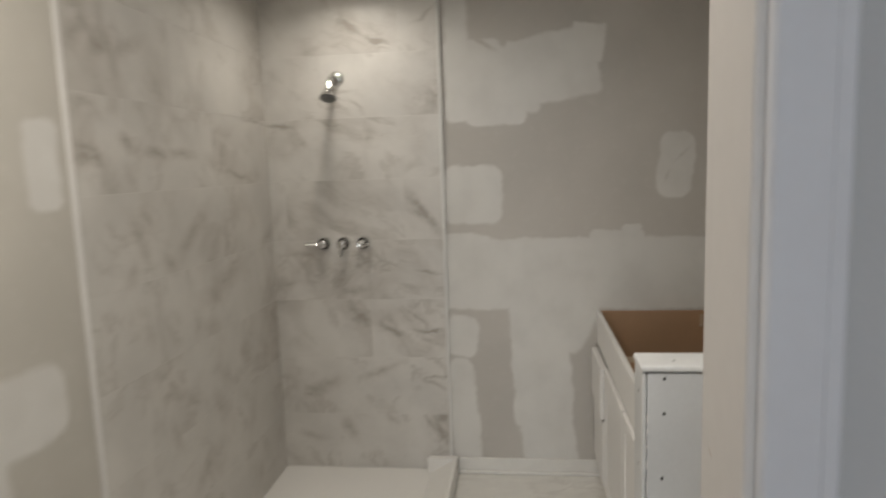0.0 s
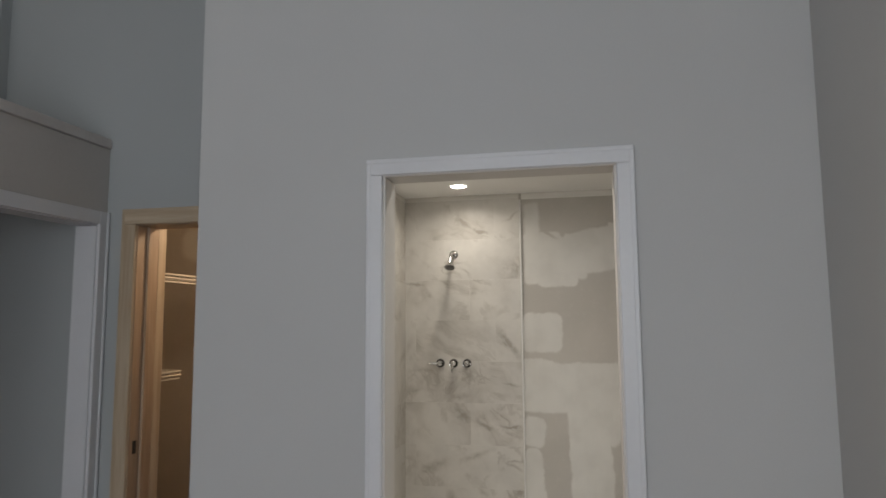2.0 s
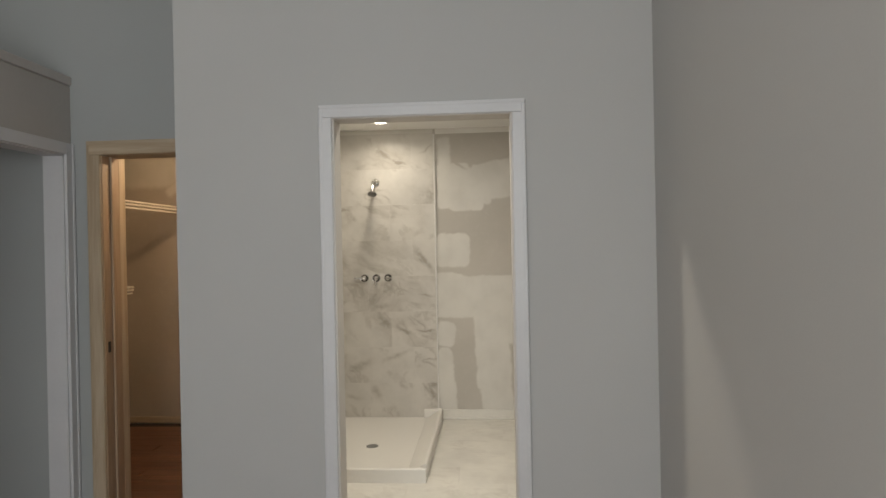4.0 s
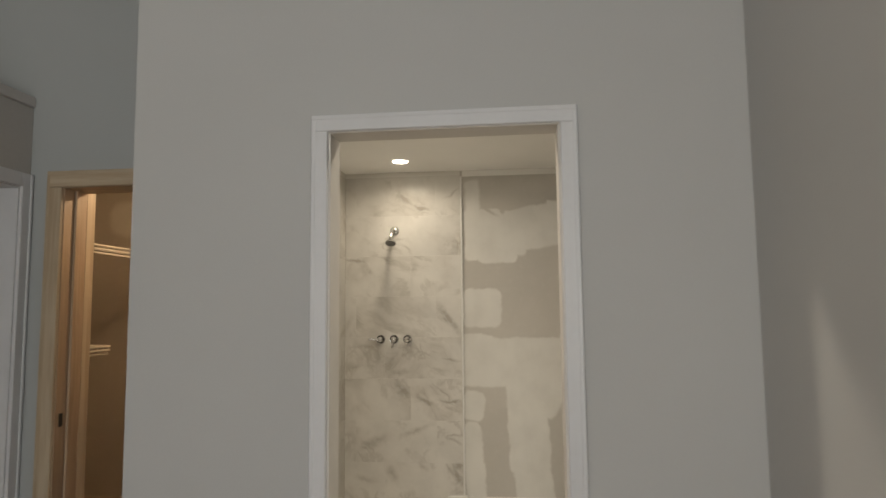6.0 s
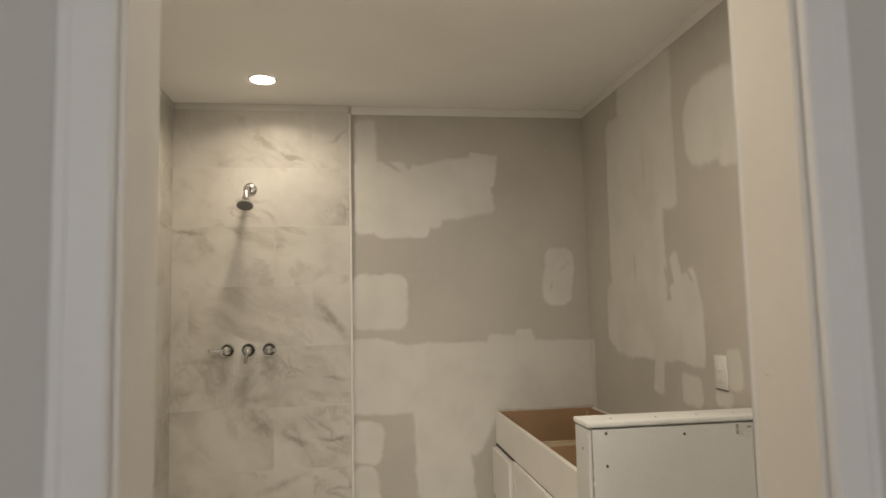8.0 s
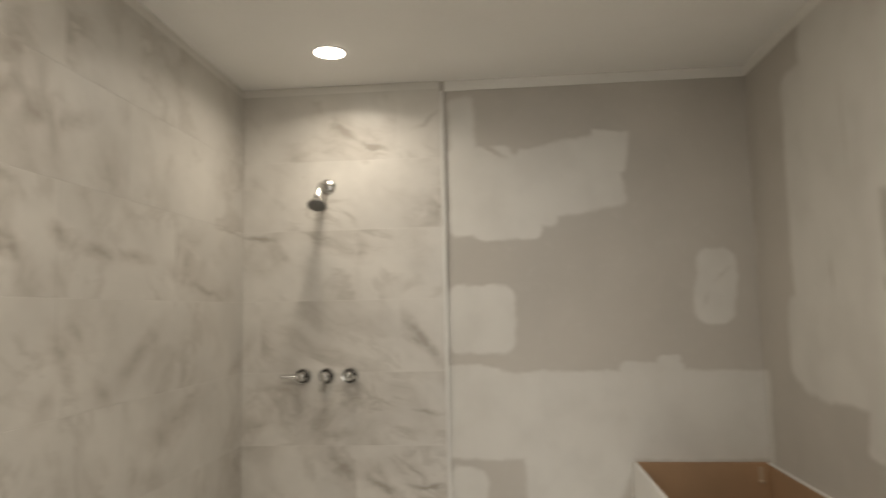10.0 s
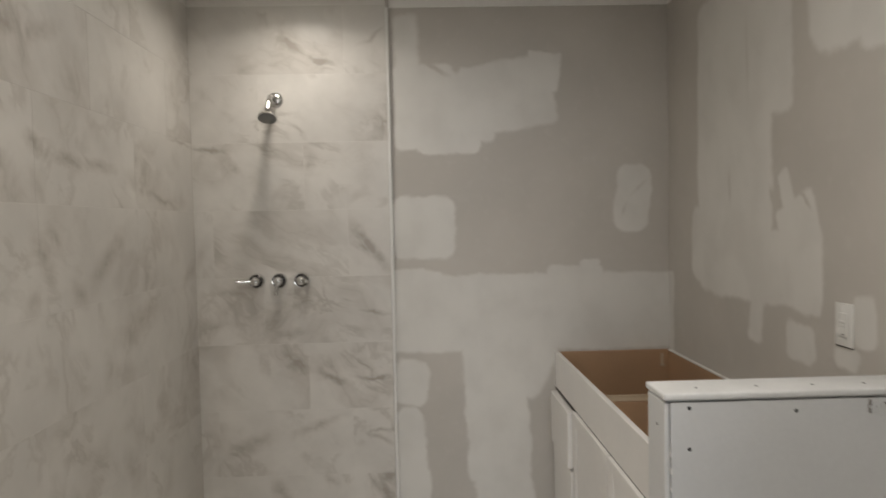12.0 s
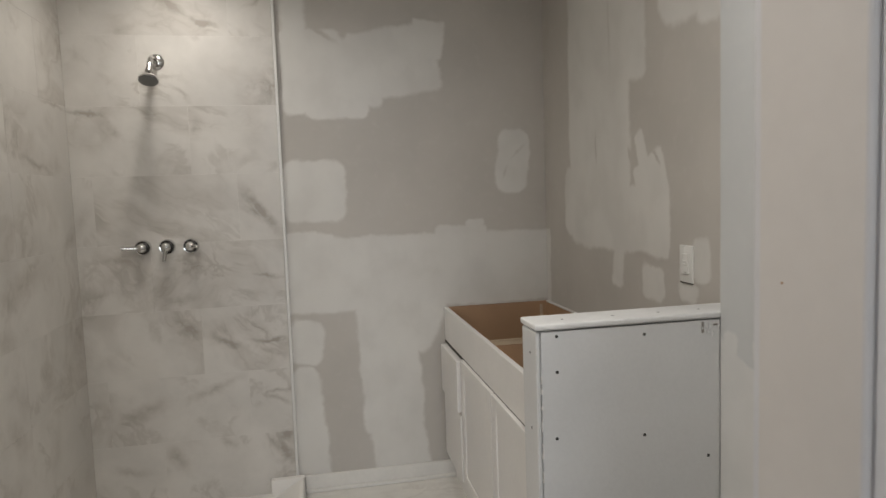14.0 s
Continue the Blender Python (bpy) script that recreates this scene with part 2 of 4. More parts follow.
RIGHT_MUD = [
    (2.885, 1.72, 0.280, 0.56, 0.05, 0, 0.018), (2.60, 2.10, 0.11, 0.32, 0.04, 0, 0.018), (2.76, 2.34, 0.25, 0.12, 0.08, 0, 0.018),
    (3.08, 1.34, 0.15, 0.15, 0.06, 0, 0.016), (2.60, 1.285, 0.26, 0.122, 0.015, 0, 0.012), (2.455, 1.42, 0.10, 0.085, 0.02, -20, 0.012),
    (2.515, 1.52, 0.032, 0.085, 0.02, -24, 0.010), (2.71, 1.12, 0.040, 0.10, 0.02, 6, 0.012),
]
RIGHT_MUD_SPOTS = [
    (2.445, 1.072, 0.075, 0.056, 0.035, 0, 0.012), (2.155, 1.175, 0.042, 0.062, 0.02, 0, 0.010), (2.225, 1.07, 0.05, 0.03, 0.02, 0, 0.012),
    (2.21, 2.05, 0.18, 0.15, 0.10, 0, 0.02), (2.10, 1.96, 0.07, 0.10, 0.05, 0, 0.016), (3.49, 1.0, 0.05, 0.21, 0.03, 0, 0.012),
]
RIGHT_BARE = [(2.90, 1.56, 0.09, 0.012, 86, 0.6), (2.60, 1.52, 0.06, 0.014, 70, 0.8), (2.42, 1.50, 0.06, 0.012, 55, 0.7), (2.76, 2.0, 0.22, 0.02, 88, 0.35)]
LEFT_MUD = [(1.80, 2.2, 0.2, 0.14, 0.06, 0, 0.02), (1.93, 1.62, 0.06, 0.12, 0.03, 0, 0.016), (1.75, 0.98, 0.16, 0.10, 0.06, 0, 0.02), (1.6, 0.8, 0.08, 0.2, 0.05, 0, 0.02)]
JOG_MUD = [(2.05, 0.49, 0.4, 0.5, 0.02, 21, 0.008), (1.90, 0.97, 0.03, 0.04, 0.02, 0, 0.010), (1.80, 0.985, 0.010, 0.022, 0.008, 0, 0.006)]
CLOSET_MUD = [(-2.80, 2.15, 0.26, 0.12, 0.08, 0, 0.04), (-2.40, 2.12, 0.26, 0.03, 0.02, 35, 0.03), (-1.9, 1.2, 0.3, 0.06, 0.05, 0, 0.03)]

# strong veins of the shower walls
BACK_VEINS = [
    (-1.139, 1.797, 0.105, 0.014, -14, 0.85), (-1.035, 1.728, 0.095, 0.026, -53, 0.50), (-0.631, 2.188, 0.085, 0.019, -21, 0.95),
    (-0.764, 2.254, 0.118, 0.029, -31, 0.50), (-0.425, 1.350, 0.200, 0.038, -53, 0.85), (-0.463, 1.345, 0.097, 0.029, -39, 0.55),
    (-0.692, 1.725, 0.080, 0.046, 76, 0.45), (-0.397, 2.293, 0.110, 0.019, 36, 0.50), (-0.752, 1.879, 0.086, 0.018, -41, 0.55),
    (-0.984, 2.155, 0.095, 0.041, 10, 0.50), (-0.413, 1.049, 0.114, 0.016, -8, 0.65), (-1.190, 1.325, 0.128, 0.042, 67, 0.40),
    (-0.615, 0.757, 0.127, 0.029, -27, 0.65), (-0.426, 0.754, 0.129, 0.016, -1, 0.75),
]
BACK_VEINS_LOW = [
    (-0.686, 0.542, 0.208, 0.036, 20, 0.55), (-0.980, 0.460, 0.212, 0.058, 24, 0.55), (-0.402, 0.510, 0.099, 0.018, 0, 0.75),
    (-0.407, 0.473, 0.102, 0.021, -25, 0.65), (-0.863, 0.236, 0.108, 0.055, -63, 0.65), (-0.395, 0.230, 0.127, 0.044, -50, 0.60),
    (-0.368, 0.298, 0.057, 0.033, 0, 0.65), (-0.801, 0.962, 0.133, 0.031, 7, 0.50), (-1.040, 1.157, 0.139, 0.031, -4, 0.45),
    (-1.058, 0.191, 0.139, 0.039, -9, 0.50), (-1.149, 0.480, 0.086, 0.052, -70, 0.45), (-0.634, 0.288, 0.061, 0.031, -42, 0.55),
    (-0.791, 0.840, 0.107, 0.022, -51, 0.45),
]
SIDE_VEINS = [
    (2.119, 1.631, 0.099, 0.032, -5, 0.64), (2.112, 1.659, 0.085, 0.026, -25, 0.52), (2.305, 1.679, 0.068, 0.041, -24, 0.68),
    (2.454, 1.657, 0.148, 0.029, -2, 0.68), (2.655, 1.653, 0.148, 0.035, 0, 0.68), (2.902, 1.621, 0.129, 0.049, -17, 0.48),
    (3.148, 1.564, 0.254, 0.023, -11, 0.60), (3.351, 1.817, 0.210, 0.016, -2, 0.68), (2.323, 1.385, 0.152, 0.058, -57, 0.60),
    (2.379, 1.433, 0.088, 0.041, -49, 0.52), (2.690, 1.361, 0.285, 0.058, 35, 0.56), (2.933, 1.123, 0.330, 0.080, 15, 0.56),
    (2.976, 1.093, 0.156, 0.035, 39, 0.44),
]
SIDE_VEINS_FAINT = [
    (2.505, 1.253, 0.086, 0.054, -31, 0.55), (2.100, 1.998, 0.098, 0.054, 34, 0.55), (2.197, 1.970, 0.095, 0.045, 33, 0.60),
    (2.366, 2.007, 0.129, 0.045, 26, 0.55), (2.111, 2.127, 0.150, 0.072, 37, 0.50), (3.419, 1.262, 0.146, 0.054, 25, 0.55),
    (2.264, 1.250, 0.103, 0.054, 39, 0.45), (2.669, 0.983, 0.092, 0.054, 73, 0.45), (2.308, 1.575, 0.076, 0.054, -74, 0.45),
    (2.611, 1.785, 0.221, 0.054, -41, 0.35), (2.106, 1.804, 0.091, 0.024, 5, 0.45), (3.325, 0.969, 0.117, 0.038, 47, 0.45),
    (2.45, 0.62, 0.12, 0.048, -60, 0.5), (2.80, 0.62, 0.13, 0.064, -55, 0.5), (2.62, 0.40, 0.15, 0.064, 30, 0.45), (3.10, 0.45, 0.16, 0.080, 65, 0.4),
]

GREY_BOARD, COMPOUND = (0.468, 0.440, 0.402), (0.615, 0.597, 0.562)
M_BACK = boarded("drywall_back", "X", BACK_MUD + BACK_MUD_SPOTS + BACK_MUD_LOW, GREY_BOARD, COMPOUND, bare=BACK_BARE)
M_RIGHT = boarded("drywall_right", "Y", RIGHT_MUD + RIGHT_MUD_SPOTS, GREY_BOARD, COMPOUND, bare=RIGHT_BARE)
M_LEFT = boarded("drywall_left", "Y", LEFT_MUD, (0.47, 0.445, 0.395), COMPOUND)
M_JOG = boarded("drywall_jog", "Y", JOG_MUD, (0.48, 0.485, 0.48), (0.62, 0.61, 0.59), 0.02)
M_PAINT = plain("wall_paint_grey", (0.47, 0.47, 0.465), 0.75, var=0.03, scale=1.2, grain=180, bump=0.12)
M_CEIL = plain("ceiling_primer", (0.90, 0.89, 0.87), 0.85, var=0.035, scale=1.5, grain=120, bump=0.1)
M_TRIM = plain("trim_paint_white", (0.62, 0.62, 0.635), 0.38, var=0.03, scale=4, grain=50, bump=0.08)
M_LINING = plain("door_lining_primer", (0.60, 0.572, 0.54), 0.5, var=0.03, scale=4, grain=50, bump=0.08)
M_BEAD = plain("edge_trim_white", (0.70, 0.685, 0.66), 0.35, var=0.03, scale=6, bump=0.0)
M_MARBLE = marble("marble_wall_tile", (0.58, 0.556, 0.517), (0.33, 0.298, 0.26), 0.46, "Y_AXIS", -1.25, along="X", veins=BACK_VEINS + BACK_VEINS_LOW)
# same tile as the back wall; its base is darkened to tone down the lamplight
M_MARBLE_SIDE_DIM = marble("marble_side_tile_dimmed", (0.545, 0.522, 0.483), (0.33, 0.298, 0.26), 0.46, "X_AXIS", 0.35, along="Y", veins=SIDE_VEINS + SIDE_VEINS_FAINT)
M_FLOORTILE = marble("marble_floor_tile", (0.70, 0.68, 0.635), (0.52, 0.49, 0.45), 0.42, "Z_AXIS", 0.0, smear=0.6)
M_GROUT = plain("grout", (0.60, 0.575, 0.535), 0.9, var=0.06, grain=200)
M_GROUT_PALE = plain("grout_pale", (0.64, 0.62, 0.58), 0.9, var=0.06, grain=200)
M_PAN = plain("shower_pan_acrylic", (0.72, 0.70, 0.665), 0.5, var=0.015, scale=5, grain=40, bump=0.0)
M_BASE = plain("baseboard_paint_cream", (0.68, 0.66, 0.62), 0.45, var=0.05, scale=8, grain=60, bump=0.1)
M_CABINET = plain("cabinet_paint_white", (0.71, 0.69, 0.665), 0.42, var=0.04, scale=5, grain=70, bump=0.06)
M_BARE = plain("cabinet_inside_hardboard", (0.36, 0.225, 0.13), 0.7, var=0.1, scale=4, grain=150, bump=0.1)
M_PONY = plain("primed_board", (0.57, 0.57, 0.565), 0.7, var=0.04, scale=3, grain=110, bump=0.15)
M_CAP = plain("cap_board_paint", (0.63, 0.625, 0.615), 0.6, var=0.06, scale=9, grain=70, bump=0.2)
# near-black metal that paints the dark reflections into the valve cups
M_DARK_REFLECTION = plain("chrome_dark_reflection", (0.07, 0.065, 0.062), 0.16, 1.0, bump=0)
M_SCREW = plain("screw_head_dark", (0.05, 0.048, 0.045), 0.5, 0.6, bump=0)
# near-black colour that stands for the shade in narrow gaps
M_GAP = plain("shadow_gap", (0.05, 0.045, 0.04), 0.9, bump=0)
M_CHROME = plain("chrome", (0.60, 0.595, 0.585), 0.04, 1.0, var=0.02, bump=0)
M_NOZZLE = plain("shower_face_grey", (0.16, 0.16, 0.155), 0.45, bump=0.1)
M_PLASTIC = plain("switch_plastic_white", (0.68, 0.67, 0.64), 0.3, var=0.02, bump=0)
M_PINE = timber("pine_casing", (0.49, 0.395, 0.285), (0.38, 0.285, 0.19))
M_PINE_H = timber("pine_casing_flat", (0.49, 0.395, 0.285), (0.38, 0.285, 0.19), axis=0)
M_JAMB = timber("pine_jamb", (0.42, 0.305, 0.215), (0.33, 0.23, 0.15))
M_OAK = timber("floor_boards_brown", (0.17, 0.075, 0.04), (0.09, 0.036, 0.02), 0.35, axis=0)
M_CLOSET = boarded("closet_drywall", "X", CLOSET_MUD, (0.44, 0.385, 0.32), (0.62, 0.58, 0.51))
M_WIRE = plain("wire_shelf_white", (0.55, 0.51, 0.45), 0.4, bump=0)
# wall grey darkened and cooled: the recess's weaker daylight is put into the colour
M_RECESS = plain("wall_paint_recess_shaded", (0.365, 0.38, 0.38), 0.75, var=0.03, scale=1.2, grain=180, bump=0.12)
M_BAND = plain("compound_band", (0.74, 0.725, 0.69), 0.85, var=0.04, scale=4, grain=120)
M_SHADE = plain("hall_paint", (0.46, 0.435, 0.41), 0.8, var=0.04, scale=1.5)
M_LEDGE = plain("ledge_paint", (0.50, 0.475, 0.455), 0.6, var=0.06, scale=6)
# hall paint made lighter, in place of light that doesn't reach the inside
M_INNER_LIFTED = plain("hall_paint_brightened", (0.64, 0.61, 0.57), 0.8, var=0.04, scale=1.5)
M_GLOW = shining("lamp_diffuser_lit", (1.0, 0.93, 0.80), 12.0)
M_NICK = plain("bare_board_grey", (0.24, 0.22, 0.20), 0.8, bump=0)
M_BULB = shining("bulb_lit", (1.0, 0.72, 0.42), 12.0)
M_GLASS, _nt, _b = shader("window_glass")
_b.inputs["Transmission Weight"].default_value, _b.inputs["Roughness"].default_value = 1.0, 0.0

# ---- mesh helpers ----


def add_box(bm, lo, hi, bevel=0.0, seg=1):
    c = [(a + b) / 2 for a, b in zip(lo, hi)]
    made = bmesh.ops.create_cube(bm, size=1.0, matrix=Matrix.Translation(c) @ Matrix.Diagonal((*[b - a for a, b in zip(lo, hi)], 1)))
    if bevel:
        edges = {e for v in made["verts"] for e in v.link_edges}
        bmesh.ops.bevel(bm, geom=list(edges), offset=bevel, segments=seg, affect="EDGES", profile=0.6)


def add_rod(bm, a, b, r1, r2=None, seg=16):
    a, b = Vector(a), Vector(b)
    d = b - a
    m = Matrix.Translation((a + b) / 2) @ d.to_track_quat("Z", "Y").to_matrix().to_4x4()
    bmesh.ops.create_cone(bm, cap_ends=True, segments=seg, radius1=r1, radius2=r1 if r2 is None else r2, depth=d.length, matrix=m)


def add_lathe(bm, at, way, profile, seg=28):
    """A turned body: profile of (distance along way, radius)."""
    m = Matrix.Translation(at) @ Vector(way).to_track_quat("Z", "Y").to_matrix().to_4x4()
    rings = []
    for h, r in profile:
        rings.append([bm.verts.new(m @ Vector((r * math.cos(i * math.tau / seg), r * math.sin(i * math.tau / seg), h))) for i in range(seg)])
    for p, q in zip(rings, rings[1:]):
        for i in range(seg):
            bm.faces.new((p[i], p[(i + 1) % seg], q[(i + 1) % seg], q[i]))
    bm.faces.new(rings[0][::-1])
    bm.faces.new(rings[-1])


def mesh_of(name, bm, material, smooth=False):
    bmesh.ops.recalc_face_normals(bm, faces=bm.faces)
    me = bpy.data.meshes.new(name)
    bm.to_mesh(me)
    bm.free()
    me.materials.append(material)
    if smooth:
        for p in me.polygons:
            p.use_smooth = True
        me.set_sharp_from_angle(angle=radians(40))
    return me


def part(name, bm, material, parent=None, label="", smooth=False):
    ob = new(name, mesh_of(name, bm, material, smooth))
    if parent is not None:
        ob.parent = parent
    return tagged(ob, label)


def boxes(*pairs, bevel=0.0, seg=1):
    bm = bmesh.new()
    for lo, hi in pairs:
        add_box(bm, lo, hi, bevel, seg)
    return bm


def structure(name, bm, material, label, category):
    return tagged(part(name, bm, material), label, category, kind="structure")


def thing(name, at, label, category, group=""):
    ob = new(name)
    ob.empty_display_size = 0.1
    ob.location = at
    return tagged(ob, label, category, group)


def local(ob, bm):
    """Moves a bmesh built in world places into the space of a thing."""
    bmesh.ops.translate(bm, verts=bm.verts, vec=-ob.location)
    return bm


def piece(name, ob, bm, material, label="", smooth=False, under=None):
    """A part of the thing ob, built in world places; under: the part that carries it."""
    return part(name, local(ob, bm), material, under or ob, label, smooth)


# ---- bedroom shell ----
WY0, WY1 = 0.812, 0.930          # wall between bedroom and bathroom
OX0, OX1, OZ = -0.556, 0.216, 2.030   # clear door opening
WX0, WX1 = -1.278, 0.827         # ends of that wall in the bedroom
JT = 0.02                        # jamb thickness
RY0, RY1 = 1.430, 1.590          # closet wall in the recess
SY0, SY1 = -2.75, -1.7             # side window, added out of view
CX0 = -2.175                     # wall of the boxed-in closet with the ledge

structure("wall_bedroom", boxes(((WX0, WY0, 0), (OX0 - JT, WY1, HIGH)), ((OX1 + JT, WY0, 0), (1.06, WY1, HIGH)),
                                ((OX0 - JT, WY0, OZ + JT), (OX1 + JT, WY1, HIGH))), M_PAINT,
          "smooth grey painted bedroom wall with a cased bathroom doorway", "wall")
structure("wall_bedroom_right", boxes(((WX1, -4.4, 0), (WX1 + 0.12, WY0 - 0.002, HIGH))), M_PAINT, "plain grey painted bedroom side wall", "wall")
structure("wall_recess_side", boxes(((WX0, WY1 + 0.002, 0), (WX0 + 0.05, RY0 - 0.002, HIGH))), M_PAINT, "grey painted return wall of the recess", "wall")
structure("floor", boxes(((-4.6, -4.5, -0.08), (1.2, 3.7, -0.012))), M_GROUT, "subfloor under the rooms", "floor")
structure("ceiling", boxes(((-4.6, -4.5, HIGH), (1.06, 1.6, HIGH + 0.1))), M_CEIL, "white high bedroom ceiling", "ceiling")

# closet wall in the recess, with its opening
KX0, KX1, KZ = -2.000, -1.30, 2.00
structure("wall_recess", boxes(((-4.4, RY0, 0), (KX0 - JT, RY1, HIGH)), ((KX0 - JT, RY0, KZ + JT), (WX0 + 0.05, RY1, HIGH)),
                               ), M_RECESS, "recess wall with a closet opening, its cool shade painted in as blue-grey", "wall")
structure("wall_recess_pier", boxes(((-4.4, 1.363, 2.436), (-2.82, RY0 - 0.001, HIGH))), M_RECESS, "wall pier above the ledge, its cool shade painted in as blue-grey", "wall")
# boxed-in closet with a ledge on top
HY1, HY0, HZ = 1.358, -0.40, 1.995
BT = 2.385
structure("wall_box", boxes(((CX0 - 0.115, HY1 + JT, 0), (CX0, RY0 - 0.002, BT)), ((CX0 - 0.115, HY0 - JT, HZ + JT), (CX0, HY1 + JT, BT)),
                            ((CX0 - 0.115, -0.9, 0), (CX0, HY0 - JT, BT))), M_SHADE, "grey low closet wall below a ledge", "wall")
structure("ceiling_box", boxes(((-3.5, -0.9, BT - 0.02), (CX0 - 0.117, RY0 - 0.004, BT))), M_CEIL, "top of the boxed-in closet", "ceiling")
structure("wall_box_back", boxes(((-3.5, -0.9, 0), (-3.1, RY0 - 0.004, BT - 0.022)), ((-3.098, -1.0, 0), (CX0, -0.902, BT - 0.022))), M_INNER_LIFTED, "wall inside the boxed-in closet, paint brightened for missing light", "wall")
structure("trim_ledge", boxes(((-3.5, -0.9, BT + 0.002), (CX0 + 0.012, RY0 - 0.003, BT + 0.05)), bevel=0.004), M_LEDGE, "pale painted ledge board on the low wall", "trim")
structure("wall_left", boxes(((-4.5, -4.4, 0), (-4.4, SY0, HIGH)), ((-4.5, SY1, 0), (-4.4, 1.6, HIGH)), ((-4.5, SY0, 0), (-4.4, SY1, 0.75)), ((-4.5, SY0, 2.45), (-4.4, SY1, HIGH))),
          M_PAINT, "grey painted far bedroom wall with an added side window", "wall")
structure("wall_window", boxes(((-4.4, -4.5, 0), (-1.8, -4.4, HIGH)), ((0.7, -4.5, 0), (0.94, -4.4, HIGH)),
                               ((-1.8, -4.5, 0), (0.7, -4.4, 0.75)), ((-1.8, -4.5, 2.45), (0.7, -4.4, HIGH))), M_PAINT, "grey painted wall with a wide window", "wall")
win = structure("window_1", boxes(((-1.8, -4.49, 0.75), (-1.74, -4.42, 2.45)), ((0.64, -4.49, 0.75), (0.7, -4.42, 2.45)),
                                  ((-1.74, -4.49, 0.75), (0.64, -4.42, 0.81)), ((-1.74, -4.49, 2.39), (0.64, -4.42, 2.45)),
                                  ((-0.58, -4.49, 0.81), (-0.52, -4.42, 2.39))), M_TRIM, "white framed double window", "window")
for x0, x1 in ((-1.74, -0.58), (-0.52, 0.64)):
    g = part("pane", boxes(((x0, -4.46, 0.81), (x1, -4.454, 2.39))), M_GLASS, win)
    g.visible_shadow = False
# unseen window, made up to house the added side daylight
win2 = structure("added_window", boxes(((-4.48, SY0, 0.75), (-4.42, SY0 + 0.06, 2.45)), ((-4.48, SY1 - 0.06, 0.75), (-4.42, SY1, 2.45)),
                                   ((-4.48, SY0 + 0.06, 0.75), (-4.42, SY1 - 0.06, 0.81)), ((-4.48, SY0 + 0.06, 2.39), (-4.42, SY1 - 0.06, 2.45))), M_TRIM, "white framed side window, added out of view", "window")
g = part("pane", boxes(((-4.455, SY0 + 0.06, 0.81), (-4.449, SY1 - 0.06, 2.39))), M_GLASS, win2)
g.visible_shadow = False

# ---- bathroom shell ----
TX, TXE = -1.217, -0.335          # shower corner and end of the tiling
BY, TY = 3.497, 3.482             # drywall face and tile face of the back wall
RX = 0.938                        # right wall
structure("wall_back", boxes(((-1.35, BY, 0), (1.06, BY + 0.12, CEIL + 0.1))), M_BACK, "bare grey drywall with trowelled white joint compound", "wall")
structure("wall_right", boxes(((RX, 1.94, 0), (RX + 0.12, BY - 0.002, CEIL + 0.1))), M_RIGHT, "bare grey drywall with feathered joint compound", "wall")
structure("wall_jog", boxes(((0.855, WY1 + 0.002, 0), (RX + 0.12, 1.9385, CEIL + 0.1))), M_JOG, "pale primed wall with compound patches", "wall")
structure("wall_left_bath", boxes(((-1.278, WY1 + 0.002, 0), (-1.224, BY - 0.002, CEIL + 0.1))), M_LEFT, "beige primed drywall beside the shower", "wall")
structure("ceiling_bath", boxes(((-1.23, WY1 + 0.003, CEIL), (RX - 0.002, BY - 0.003, CEIL + 0.08))), M_CEIL, "primed bathroom ceiling with a recessed lamp", "ceiling")
structure("trim_ceiling_band", boxes(((TXE + 0.012, BY - 0.004, CEIL - 0.045), (RX - 0.001, BY - 0.001, CEIL - 0.001)),
                                     ((RX - 0.003, 1.95, CEIL - 0.045), (RX - 0.0005, BY - 0.005, CEIL - 0.001))), M_BAND, "pale compound band along the ceiling joint", "trim")
# ---- things follow ----

# ---- door casings ----


def casing(name, x0, x1, top, front, width, thick, material, label, material_head=None, sides=(True, True), back=0.03):
    """A cased opening in a wall along x: two stiles, a head with mitred ends and a raised outer edge."""
    ob = thing(name, ((x0 + x1) / 2, front, 0), label, "door casing")
    for on, a, s in ((sides[0], x0, -1), (sides[1], x1, 1)):
        if not on:
            continue
        bm = bmesh.new()
        add_box(bm, (min(a, a + s * width), front, 0), (max(a, a + s * width), front + thick, top + 0.0), 0.003)
        add_box(bm, (min(a + s * (width - 0.016), a + s * (width + 0.001)), front - 0.0012, 0), (max(a + s * (width - 0.016), a + s * (width + 0.001)), front + thick, top + width - 0.018), 0.003)
        piece("stile", ob, bm, material)
    lo, hi = x0 - (width if sides[0] else 0), x1 + (width if sides[1] else 0)
    bm = bmesh.new()
    add_box(bm, (lo + 0.0005, front + 0.0004, top + 0.0005), (hi - 0.0005, front + thick, top + width), 0.003)
    add_box(bm, (lo - 0.001, front - 0.0012, top + width - 0.016), (hi + 0.001, front + thick, top + width + 0.001), 0.003)
    piece("head", ob, bm, material_head or material)
    return ob


casing("door_casing", OX0 - 0.008, OX1 + 0.008, OZ + 0.004, WY0 - 0.017, 0.056, 0.017, M_TRIM, "white painted moulded casing round the bathroom doorway")
jamb = thing("door_jamb", ((OX0 + OX1) / 2, WY0, 0), "cream primed door lining of the bathroom doorway", "door jamb")
for a, b in ((OX0 - JT + 0.001, OX0), (OX1, OX1 + JT - 0.001)):
    piece("side_lining", jamb, boxes(((a, WY0 - 0.001, 0), (b, WY1 + 0.001, OZ)), bevel=0.002), M_LINING)
